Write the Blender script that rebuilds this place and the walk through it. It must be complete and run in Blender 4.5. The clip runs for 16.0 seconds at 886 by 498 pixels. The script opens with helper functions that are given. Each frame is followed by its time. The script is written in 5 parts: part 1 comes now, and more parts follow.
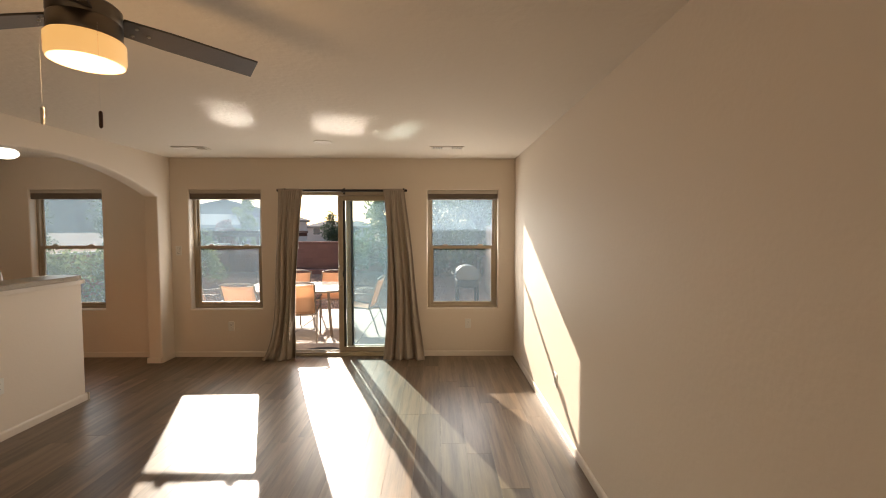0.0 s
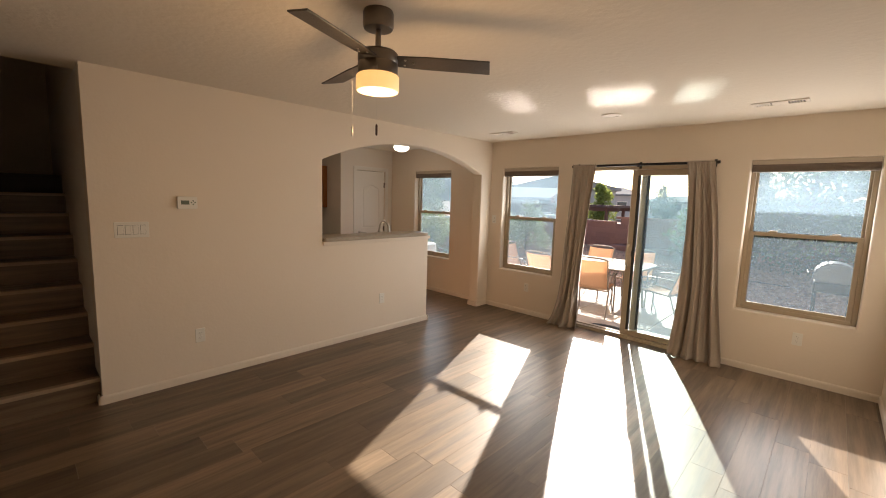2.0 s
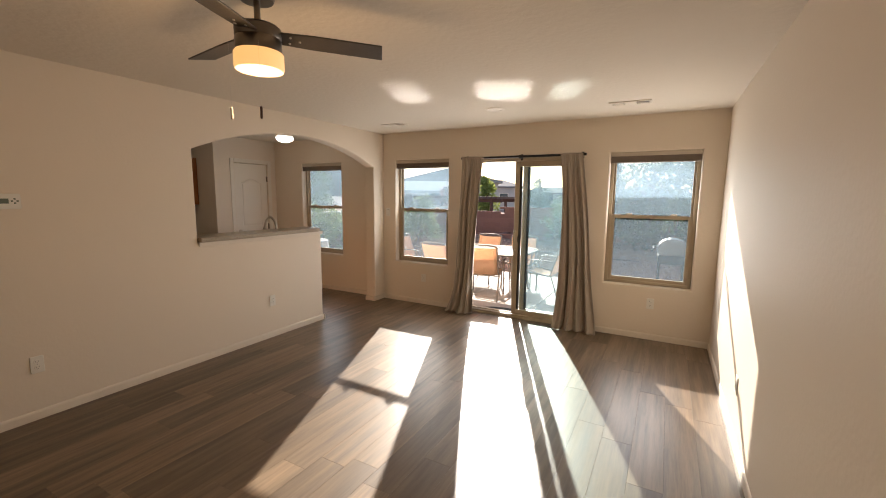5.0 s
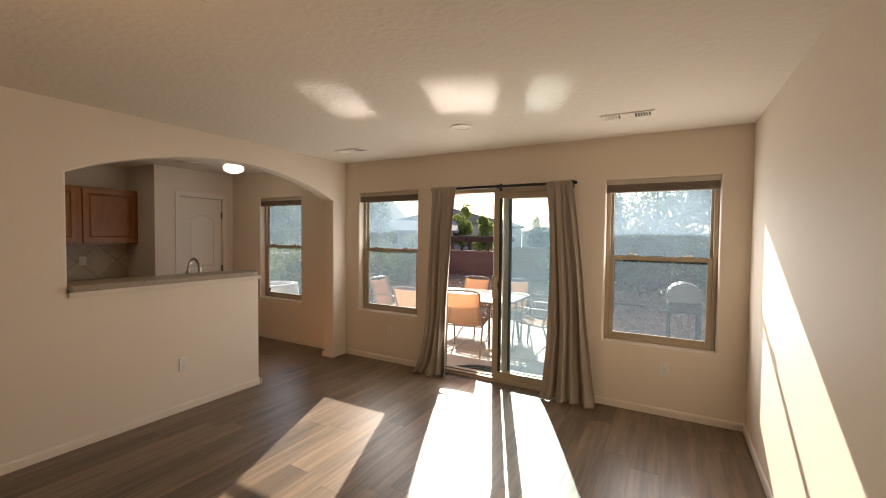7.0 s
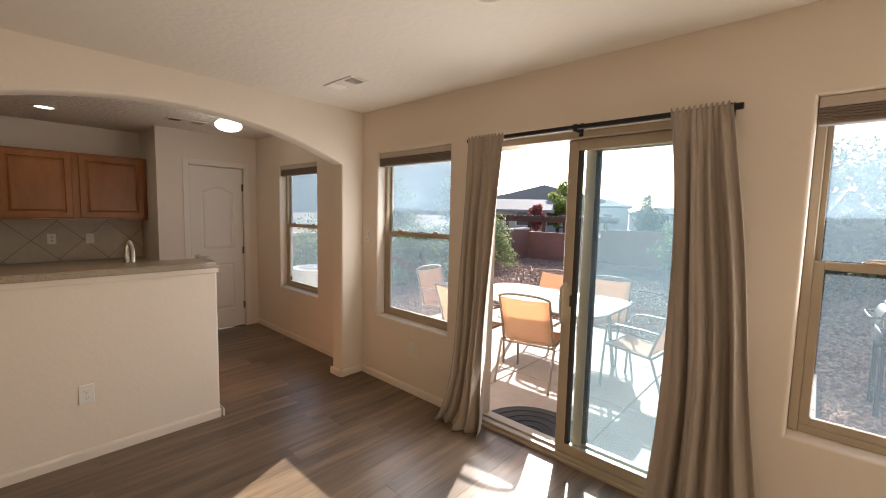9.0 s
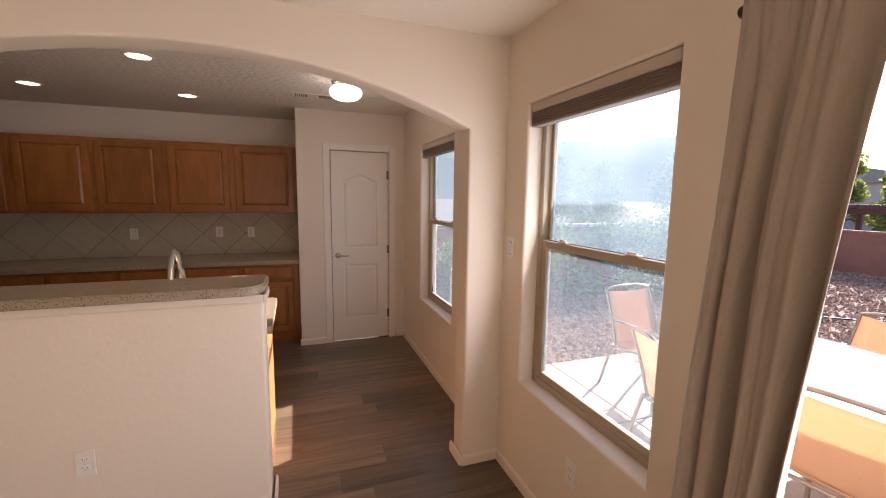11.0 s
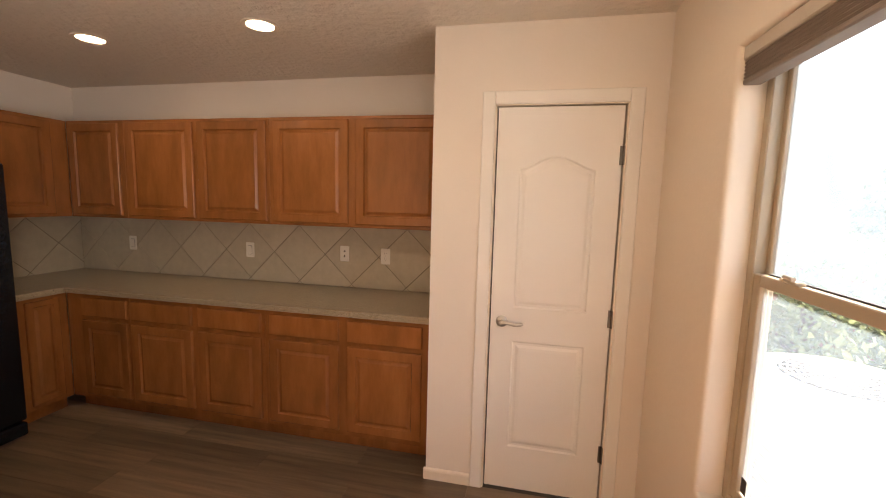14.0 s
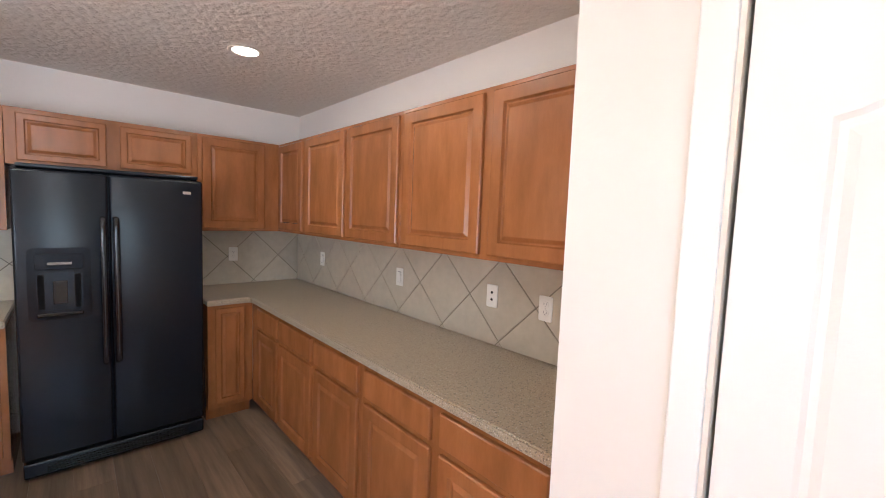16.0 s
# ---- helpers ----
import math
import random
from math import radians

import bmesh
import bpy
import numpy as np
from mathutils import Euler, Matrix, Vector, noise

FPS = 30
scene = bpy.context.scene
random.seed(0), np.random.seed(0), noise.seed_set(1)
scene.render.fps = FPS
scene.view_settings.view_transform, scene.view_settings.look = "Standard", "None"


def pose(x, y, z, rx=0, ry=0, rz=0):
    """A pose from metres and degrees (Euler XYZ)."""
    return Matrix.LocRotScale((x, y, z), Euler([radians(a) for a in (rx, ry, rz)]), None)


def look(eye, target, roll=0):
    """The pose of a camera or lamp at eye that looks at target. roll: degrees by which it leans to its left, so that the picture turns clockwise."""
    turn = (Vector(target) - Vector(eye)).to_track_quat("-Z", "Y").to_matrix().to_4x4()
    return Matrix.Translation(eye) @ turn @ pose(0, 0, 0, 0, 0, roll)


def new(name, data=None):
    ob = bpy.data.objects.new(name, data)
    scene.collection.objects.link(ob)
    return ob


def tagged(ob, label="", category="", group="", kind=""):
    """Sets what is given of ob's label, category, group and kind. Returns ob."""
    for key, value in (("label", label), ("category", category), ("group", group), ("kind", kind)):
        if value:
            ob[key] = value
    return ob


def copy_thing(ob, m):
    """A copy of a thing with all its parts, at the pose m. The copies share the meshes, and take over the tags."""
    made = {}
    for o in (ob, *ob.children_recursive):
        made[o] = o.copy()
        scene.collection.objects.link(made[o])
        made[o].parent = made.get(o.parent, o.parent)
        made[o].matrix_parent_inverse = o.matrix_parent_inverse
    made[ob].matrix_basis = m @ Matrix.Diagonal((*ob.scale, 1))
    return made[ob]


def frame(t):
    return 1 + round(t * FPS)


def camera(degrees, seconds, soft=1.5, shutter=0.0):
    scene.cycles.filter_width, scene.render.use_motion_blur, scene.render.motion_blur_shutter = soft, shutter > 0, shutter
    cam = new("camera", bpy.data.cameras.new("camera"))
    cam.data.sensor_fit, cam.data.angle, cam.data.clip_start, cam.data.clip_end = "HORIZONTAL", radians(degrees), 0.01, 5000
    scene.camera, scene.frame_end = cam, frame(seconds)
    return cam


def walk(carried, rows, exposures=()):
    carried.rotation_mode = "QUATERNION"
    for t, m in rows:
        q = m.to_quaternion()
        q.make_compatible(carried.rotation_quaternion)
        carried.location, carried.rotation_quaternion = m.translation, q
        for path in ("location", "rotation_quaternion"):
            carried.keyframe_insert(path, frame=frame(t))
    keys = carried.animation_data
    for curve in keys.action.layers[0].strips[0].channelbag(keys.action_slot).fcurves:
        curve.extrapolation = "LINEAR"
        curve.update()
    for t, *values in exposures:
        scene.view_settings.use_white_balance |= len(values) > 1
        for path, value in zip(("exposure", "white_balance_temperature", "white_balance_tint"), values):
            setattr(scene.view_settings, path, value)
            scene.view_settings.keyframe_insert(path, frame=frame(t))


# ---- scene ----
cam = camera(94.7, 16.0, soft=1.0)
PATH = [
    (0, (0.593, 0.203, 1.564), (0.623, 2.201, 1.47), 0.0),
    (0.5, (0.833, 0.271, 1.562), (0.535, 2.245, 1.453), 0.6),
    (1, (1.027, 0.313, 1.586), (0.363, 2.194, 1.443), 1.1),
    (1.5, (1.112, 0.317, 1.595), (0.101, 2.032, 1.402), 1.6),
    (2, (1.124, 0.298, 1.593), (-0.249, 1.731, 1.347), 1.8),
    (2.5, (1.118, 0.273, 1.593), (-0.586, 1.283, 1.314), 1.6),
    (3, (1.134, 0.258, 1.594), (-0.731, 0.924, 1.317), 1.3),
    (3.5, (1.127, 0.26, 1.594), (-0.669, 1.103, 1.333), 1.2),
    (4, (1.095, 0.261, 1.587), (-0.404, 1.561, 1.339), 1.2),
    (4.5, (1.075, 0.266, 1.581), (-0.019, 1.922, 1.332), 0.9),
    (4.7, (1.074, 0.27, 1.575), (0.112, 2.002, 1.305), 0.9),
    (6.8, (1.019, 1.071, 1.509), (0.066, 2.826, 1.397), 0.6),
    (7, (1.003, 1.253, 1.537), (0.028, 2.998, 1.469), 0.6),
    (7.5, (0.924, 1.647, 1.526), (-0.115, 3.355, 1.486), 0.7),
    (8, (0.838, 2.044, 1.512), (-0.271, 3.706, 1.426), 0.9),
    (8.2, (0.792, 2.231, 1.503), (-0.36, 3.862, 1.402), 1.1),
    (10.3, (-0.129, 3.769, 1.607), (-1.83, 4.787, 1.343), 0.4),
    (10.5, (-0.246, 3.883, 1.591), (-1.999, 4.809, 1.328), 0.4),
    (11, (-0.566, 4.112, 1.584), (-2.435, 4.777, 1.328), 0.8),
    (11.5, (-0.909, 4.292, 1.578), (-2.851, 4.702, 1.328), 0.9),
    (12, (-1.27, 4.447, 1.572), (-3.245, 4.647, 1.327), 1.0),
    (12.5, (-1.623, 4.511, 1.548), (-3.608, 4.553, 1.306), 1.1),
    (13, (-2.071, 4.572, 1.548), (-4.055, 4.482, 1.307), 1.3),
    (13.5, (-2.458, 4.622, 1.54), (-4.432, 4.393, 1.316), 1.5),
    (14, (-2.869, 4.613, 1.558), (-4.815, 4.211, 1.33), 1.5),
    (14.5, (-3.234, 4.643, 1.533), (-5.127, 4.03, 1.33), 1.8),
    (15, (-3.537, 4.641, 1.539), (-5.332, 3.781, 1.341), 1.8),
    (15.5, (-3.838, 4.609, 1.546), (-5.449, 3.436, 1.373), 2.2),
    (16, (-4.098, 4.635, 1.553), (-5.443, 3.163, 1.394), 2.2),
]
EXPOSURES = [
    (0.0, 1.25, 6900, 12), (1.5, 1.4, 6900, 13), (3.0, 2.05, 5950, 11), (4.7, 1.6, 6500, 12), (7.5, 1.3, 6700, 13), (8.2, 1.42, 6250, 12), (10.5, 1.85, 6400, 20), (11.5, 1.85, 6350, 25),
    (12.0, 1.85, 6400, 24), (12.5, 1.95, 6000, 22), (13.0, 2.12, 5900, 15), (13.5, 2.5, 7050, 20), (14.0, 2.9, 7200, 21), (14.5, 3.25, 6350, 16), (15.0, 3.65, 4700, 9), (15.5, 3.85, 4900, 11), (16.0, 3.9, 5150, 13),
]
walk(cam, [(t, look(eye, target, roll)) for t, eye, target, roll in PATH], EXPOSURES)

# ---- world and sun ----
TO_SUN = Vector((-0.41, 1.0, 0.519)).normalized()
world = bpy.data.worlds.new("world")
scene.world = world
world.use_nodes = True
wt = world.node_tree
sky = wt.nodes.new("ShaderNodeTexSky")
sky.sky_type, sky.sun_disc = "NISHITA", False
sky.sun_elevation, sky.sun_rotation = math.asin(TO_SUN.z), math.atan2(TO_SUN.x, TO_SUN.y) % (2 * math.pi)
sky.air_density, sky.dust_density = 1.0, 1.2
wt.links.new(sky.outputs[0], wt.nodes["Background"].inputs[0])
wt.nodes["Background"].inputs[1].default_value = 0.11
sun = new("sun", bpy.data.lights.new("sun", "SUN"))
sun.data.energy, sun.data.angle, sun.data.color = 5.0, radians(0.53), (1.0, 0.93, 0.82)
sun.matrix_world = look(TO_SUN * 30, (0, 0, 0))


def lamp(name, kind, place, aim, energy, colour, size=0.1, size_y=None):
    d = bpy.data.lights.new(name, kind)
    d.energy, d.color = energy, colour
    if kind == "AREA":
        d.shape = "RECTANGLE" if size_y else "DISK"
        d.size = size
        if size_y:
            d.size_y = size_y
    else:
        d.shadow_soft_size = size
    ob = new(name, d)
    ob.matrix_world = look(place, aim)
    return ob


# lamps added in the window and door openings for the open sky's daylight
SKY_TINT = (1.0, 0.97, 0.93)
for x0, x1, watts in ((0.53, 1.29, 5.6), (-2.36, -1.61, 3.4), (-4.27, -3.52, 0.3)):
    lamp("sky_window", "AREA", ((x0 + x1) / 2, 5.275, 1.29), ((x0 + x1) / 2, 0, 2.7), watts, SKY_TINT, x1 - x0, 1.28)
lamp("sky_door", "AREA", (-0.89, 5.30, 1.02), (-0.89, 0, 2.5), 5.4, SKY_TINT, 0.50, 1.90)
# added narrow-beam lamp in place of sunlight mirrored upwards by the patio's glass tabletop
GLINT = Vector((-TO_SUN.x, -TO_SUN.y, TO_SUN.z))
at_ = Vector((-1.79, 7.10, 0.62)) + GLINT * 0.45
glint = lamp("tabletop_glint_lamp", "AREA", at_, at_ + GLINT, 0.75, (1.0, 0.95, 0.90), 1.60, 0.25)
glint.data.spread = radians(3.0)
# electric light: fan drum, flush bowl and the four kitchen cans
lamp("fan_bulb", "POINT", (-0.482, 1.50, 1.95), (-0.482, 1.50, 0), 3.0, (1.0, 0.64, 0.32), 0.09)
lamp("flush_bulb", "POINT", (-3.84, 4.48, 2.25), (-3.84, 4.48, 0), 0.5, (1.0, 0.86, 0.68), 0.07)
for x, y in ((-3.74, 3.20), (-4.84, 2.13), (-4.82, 3.23), (-3.74, 2.13)):
    lamp("can_bulb", "AREA", (x, y, 2.42), (x, y, 0), 0.22, (1.0, 0.82, 0.56), 0.12)

# ---- materials ----
def material(name, colour, rough=0.5, metal=0.0, vary=0.0, scale=6.0, stretch=(1, 1, 1), bump=0.0, bump_scale=80.0, relief=0.004, second=None,
             second_scale=None, obj_random=0.0, spec=0.5, sheen=0.0, island=0.0, rough_vary=0.0):
    """A principled material with colour variation at two scales, fine relief, and a change of tone from piece to piece."""
    m = bpy.data.materials.new(name)
    m.use_nodes = True
    n, l = m.node_tree.nodes, m.node_tree.links
    b = n["Principled BSDF"]
    b.inputs["Roughness"].default_value, b.inputs["Metallic"].default_value = rough, metal
    b.inputs["Specular IOR Level"].default_value = spec
    if sheen:
        b.inputs["Sheen Weight"].default_value = sheen
    co = n.new("ShaderNodeTexCoord")
    mp = n.new("ShaderNodeMapping")
    mp.inputs["Scale"].default_value = stretch
    l.new(co.outputs["Object"], mp.inputs["Vector"])
    vec = mp.outputs[0]
    if obj_random or island:
        src = n.new("ShaderNodeObjectInfo") if obj_random else n.new("ShaderNodeNewGeometry")
        rnd = src.outputs["Random"] if obj_random else src.outputs["Random Per Island"]
        mul = n.new("ShaderNodeMath")
        mul.operation = "MULTIPLY"
        mul.inputs[1].default_value = 37.0
        l.new(rnd, mul.inputs[0])
        add = n.new("ShaderNodeVectorMath")
        l.new(vec, add.inputs[0])
        l.new(mul.outputs[0], add.inputs[1])
        vec = add.outputs[0]
    base = (*colour, 1)
    col = None
    if vary:
        other = (*(second or [c * 0.55 for c in colour]), 1)
        tex = n.new("ShaderNodeTexNoise")
        tex.inputs["Scale"].default_value, tex.inputs["Detail"].default_value, tex.inputs["Roughness"].default_value = scale, 8, 0.65
        l.new(vec, tex.inputs["Vector"])
        ramp = n.new("ShaderNodeValToRGB")
        ramp.color_ramp.elements[0].position, ramp.color_ramp.elements[1].position = 0.32, 0.68
        l.new(tex.outputs["Fac"], ramp.inputs[0])
        fac = n.new("ShaderNodeMath")
        fac.operation = "MULTIPLY"
        fac.inputs[1].default_value = vary
        l.new(ramp.outputs[0], fac.inputs[0])
        mix = n.new("ShaderNodeMix")
        mix.data_type = "RGBA"
        mix.inputs[6].default_value, mix.inputs[7].default_value = base, other
        l.new(fac.outputs[0], mix.inputs[0])
        col = mix.outputs[2]
        if second_scale:
            tex2 = n.new("ShaderNodeTexNoise")
            tex2.inputs["Scale"].default_value, tex2.inputs["Detail"].default_value = second_scale, 4
            l.new(vec, tex2.inputs["Vector"])
            hsv = n.new("ShaderNodeHueSaturation")
            mr = n.new("ShaderNodeMapRange")
            mr.inputs["To Min"].default_value, mr.inputs["To Max"].default_value = 1 - 0.35 * vary, 1 + 0.35 * vary
            l.new(tex2.outputs["Fac"], mr.inputs["Value"])
            l.new(mr.outputs[0], hsv.inputs["Value"])
            l.new(col, hsv.inputs["Color"])
            col = hsv.outputs[0]
        if rough_vary:
            mr = n.new("ShaderNodeMapRange")
            mr.inputs["To Min"].default_value, mr.inputs["To Max"].default_value = rough - rough_vary, rough + rough_vary
            l.new(tex.outputs["Fac"], mr.inputs["Value"])
            l.new(mr.outputs[0], b.inputs["Roughness"])
    if obj_random or island:
        amount = obj_random or island
        hsv = n.new("ShaderNodeHueSaturation")
        mr = n.new("ShaderNodeMapRange")
        mr.inputs["To Min"].default_value, mr.inputs["To Max"].default_value = 1 - amount, 1 + amount
        l.new(rnd, mr.inputs["Value"])
        l.new(mr.outputs[0], hsv.inputs["Value"])
        if col:
            l.new(col, hsv.inputs["Color"])
        else:
            hsv.inputs["Color"].default_value = base
        col = hsv.outputs[0]
    if col:
        l.new(col, b.inputs["Base Color"])
    else:
        b.inputs["Base Color"].default_value = base
    if bump:
        t = n.new("ShaderNodeTexNoise")
        t.inputs["Scale"].default_value, t.inputs["Detail"].default_value = bump_scale, 5
        l.new(vec, t.inputs["Vector"])
        bp = n.new("ShaderNodeBump")
        bp.inputs["Strength"].default_value, bp.inputs["Distance"].default_value = bump, relief
        l.new(t.outputs["Fac"], bp.inputs["Height"])
        l.new(bp.outputs[0], b.inputs["Normal"])
    return m


def glowing(name, colour, strength):
    m = bpy.data.materials.new(name)
    m.use_nodes = True
    b = m.node_tree.nodes["Principled BSDF"]
    b.inputs["Base Color"].default_value = (0.9, 0.88, 0.82, 1)
    b.inputs["Roughness"].default_value = 0.35
    b.inputs["Emission Color"].default_value, b.inputs["Emission Strength"].default_value = (*colour, 1), strength
    return m


def pane_material(name, dust_haze, tint=(1, 1, 1)):
    """Thin window glass: clear, with a dusty, hazy film that the sun lights up, and a glossy face."""
    m = bpy.data.materials.new(name)
    m.use_nodes = True
    n, l = m.node_tree.nodes, m.node_tree.links
    n.remove(n["Principled BSDF"])
    clear, film, gloss = n.new("ShaderNodeBsdfTransparent"), n.new("ShaderNodeBsdfTranslucent"), n.new("ShaderNodeBsdfGlossy")
    clear.inputs[0].default_value, film.inputs[0].default_value = (*tint, 1), (0.64, 0.84, 1.0, 1)
    gloss.inputs["Roughness"].default_value = 0.03
    tex, co, mr = n.new("ShaderNodeTexNoise"), n.new("ShaderNodeTexCoord"), n.new("ShaderNodeMapRange")
    tex.inputs["Scale"].default_value, tex.inputs["Detail"].default_value = 2.5, 6
    mr.inputs["To Min"].default_value, mr.inputs["To Max"].default_value = dust_haze * 0.7, dust_haze * 1.3
    l.new(co.outputs["Object"], tex.inputs["Vector"])
    l.new(tex.outputs["Fac"], mr.inputs["Value"])
    a, b = n.new("ShaderNodeMixShader"), n.new("ShaderNodeMixShader")
    lw, fr = n.new("ShaderNodeLayerWeight"), n.new("ShaderNodeMath")
    power = n.new("ShaderNodeMath")
    power.operation, power.inputs[1].default_value = "POWER", 4.0
    fr.operation, fr.inputs[1].default_value, fr.inputs[2].default_value = "MULTIPLY_ADD", 0.35, 0.02
    l.new(lw.outputs["Facing"], power.inputs[0])
    l.new(power.outputs[0], fr.inputs[0])
    l.new(mr.outputs[0], a.inputs[0])
    l.new(clear.outputs[0], a.inputs[1])
    l.new(film.outputs[0], a.inputs[2])
    l.new(fr.outputs[0], b.inputs[0])
    l.new(a.outputs[0], b.inputs[1])
    l.new(gloss.outputs[0], b.inputs[2])
    l.new(b.outputs[0], n["Material Output"].inputs[0])
    return m


def thin_material(name, colour, through_, island=0.0):
    """Cloth or leaves that let some light through."""
    m = bpy.data.materials.new(name)
    m.use_nodes = True
    n, l = m.node_tree.nodes, m.node_tree.links
    b, t, mix = n["Principled BSDF"], n.new("ShaderNodeBsdfTranslucent"), n.new("ShaderNodeMixShader")
    b.inputs["Roughness"].default_value, b.inputs["Specular IOR Level"].default_value = 0.75, 0.25
    hsv, mr, noise_ = n.new("ShaderNodeHueSaturation"), n.new("ShaderNodeMapRange"), n.new("ShaderNodeTexNoise")
    noise_.inputs["Scale"].default_value = 60
    mr.inputs["To Min"].default_value, mr.inputs["To Max"].default_value = 1 - (island or 0.08), 1 + (island or 0.08)
    geo = n.new("ShaderNodeNewGeometry")
    l.new(geo.outputs["Random Per Island"] if island else noise_.outputs["Fac"], mr.inputs["Value"])
    hsv.inputs["Color"].default_value = (*colour, 1)
    l.new(mr.outputs[0], hsv.inputs["Value"])
    l.new(hsv.outputs[0], b.inputs["Base Color"])
    l.new(hsv.outputs[0], t.inputs[0])
    mix.inputs[0].default_value = through_
    l.new(b.outputs[0], mix.inputs[1])
    l.new(t.outputs[0], mix.inputs[2])
    l.new(mix.outputs[0], n["Material Output"].inputs[0])
    return m


def speckled(name, base, dark, light, rough):
    """Solid-surface counter: a plain ground with dark and pale chips."""
    m = bpy.data.materials.new(name)
    m.use_nodes = True
    n, l = m.node_tree.nodes, m.node_tree.links
    b = n["Principled BSDF"]
    b.inputs["Roughness"].default_value = rough
    co = n.new("ShaderNodeTexCoord")
    last = None
    for size, cut, chip in ((120, 0.34, dark), (160, 0.28, light), (70, 0.2, dark)):
        v = n.new("ShaderNodeTexVoronoi")
        v.inputs["Scale"].default_value = size
        l.new(co.outputs["Object"], v.inputs["Vector"])
        r = n.new("ShaderNodeMath")
        r.operation = "LESS_THAN"
        r.inputs[1].default_value = cut
        l.new(v.outputs["Distance"], r.inputs[0])
        k = n.new("ShaderNodeMath")
        k.operation = "MULTIPLY"
        sep = n.new("ShaderNodeSeparateColor")
        l.new(v.outputs["Color"], sep.inputs[0])
        l.new(r.outputs[0], k.inputs[0])
        l.new(sep.outputs[0], k.inputs[1])
        mix = n.new("ShaderNodeMix")
        mix.data_type = "RGBA"
        mix.inputs[6].default_value, mix.inputs[7].default_value = (*base, 1), (*chip, 1)
        if last:
            l.new(last, mix.inputs[6])
        l.new(k.outputs[0], mix.inputs[0])
        last = mix.outputs[2]
    l.new(last, b.inputs["Base Color"])
    return m


WALL = material("wall_paint", (0.76, 0.665, 0.55), 0.6, vary=0.06, scale=1.2, bump=0.25, bump_scale=45, spec=0.3, second=(0.69, 0.60, 0.49))
WALL_DIM = material("kitchen_wall_paint", (0.76, 0.695, 0.62), 0.6, vary=0.06, scale=1.2, bump=0.25, bump_scale=45, spec=0.3, second=(0.70, 0.64, 0.57))
CEIL_K = material("kitchen_ceiling_paint", (0.74, 0.68, 0.60), 0.8, vary=0.12, scale=9, bump=1.0, bump_scale=26, relief=0.014, spec=0.2, second=(0.66, 0.60, 0.52))
CEIL = material("ceiling_paint", (0.74, 0.66, 0.55), 0.8, vary=0.12, scale=9, bump=0.7, bump_scale=26, relief=0.005, spec=0.2, second=(0.68, 0.60, 0.50))
TRIM = material("trim_paint", (0.75, 0.665, 0.56), 0.45, vary=0.05, scale=3, bump=0.05, bump_scale=60)
DOOR_WHITE = material("door_paint", (0.78, 0.75, 0.70), 0.38, vary=0.05, scale=2.5, bump=0.12, bump_scale=140, second=(0.74, 0.71, 0.65))
PLANK = material("vinyl_plank", (0.225, 0.156, 0.098), 0.34, vary=0.95, scale=2.2, stretch=(9, 0.55, 9), bump=0.10, bump_scale=40,
                 second=(0.072, 0.049, 0.031), second_scale=1.1, obj_random=0.30, rough_vary=0.06)
SUBFLOOR = material("subfloor", (0.05, 0.04, 0.03), 0.8)
MAPLE = material("maple_cabinet", (0.315, 0.118, 0.034), 0.27, vary=0.7, scale=3.2, stretch=(3.2, 3.2, 0.9), bump=0.03, bump_scale=60,
                 second=(0.195, 0.070, 0.020), second_scale=3.0, obj_random=0.08)
MAPLE_SIDE = material("maple_side", (0.40, 0.18, 0.064), 0.4, vary=0.35, scale=2.2, stretch=(6, 6, 0.9), bump=0.04, second=(0.33, 0.14, 0.048))
COUNTER = speckled("counter_solid_surface", (0.33, 0.265, 0.18), (0.07, 0.05, 0.035), (0.58, 0.52, 0.44), 0.3)
TILE = material("backsplash_tile", (0.50, 0.435, 0.325), 0.35, vary=0.4, scale=4, bump=0.08, bump_scale=30, second=(0.40, 0.34, 0.25), second_scale=18, obj_random=0.05)
GROUT = material("grout", (0.20, 0.165, 0.12), 0.9, vary=0.3, scale=20)
BLACK = material("black_appliance", (0.007, 0.009, 0.013), 0.24, vary=0.2, scale=60, bump=0.06, bump_scale=260, spec=0.3)
BLACK_GLOSS = material("black_gloss", (0.010, 0.010, 0.012), 0.1)
DISPENSER = material("dispenser_black", (0.007, 0.007, 0.009), 0.22, spec=0.12)
SLOT_BLACK = material("recess_black", (0.004, 0.004, 0.004), 0.8, spec=0.05)
NICKEL = material("brushed_nickel", (0.56, 0.53, 0.48), 0.28, 1.0, vary=0.15, scale=40)
NICKEL_DARK = material("aged_nickel", (0.20, 0.175, 0.15), 0.35, 1.0, vary=0.2, scale=30)
ALMOND = material("almond_frame", (0.42, 0.345, 0.245), 0.42, vary=0.12, scale=6, bump=0.03, second=(0.36, 0.29, 0.2))
GASKET = material("dark_gasket", (0.035, 0.032, 0.03), 0.6)
SHADE_FABRIC = material("shade_fabric", (0.23, 0.185, 0.15), 0.85, vary=0.2, scale=30, bump=0.1, bump_scale=300)
SHADE_RAIL = material("shade_rail", (0.50, 0.43, 0.34), 0.5, vary=0.08, scale=5)
LINEN = material("linen_curtain", (0.39, 0.33, 0.268), 0.9, vary=0.30, scale=90, stretch=(1, 1, 0.3), bump=0.35, bump_scale=420, second=(0.30, 0.25, 0.195), sheen=0.1)
IRON = material("black_iron", (0.015, 0.014, 0.014), 0.45, 0.4)
PLASTIC = material("white_plastic", (0.78, 0.75, 0.68), 0.35, vary=0.03, scale=5)
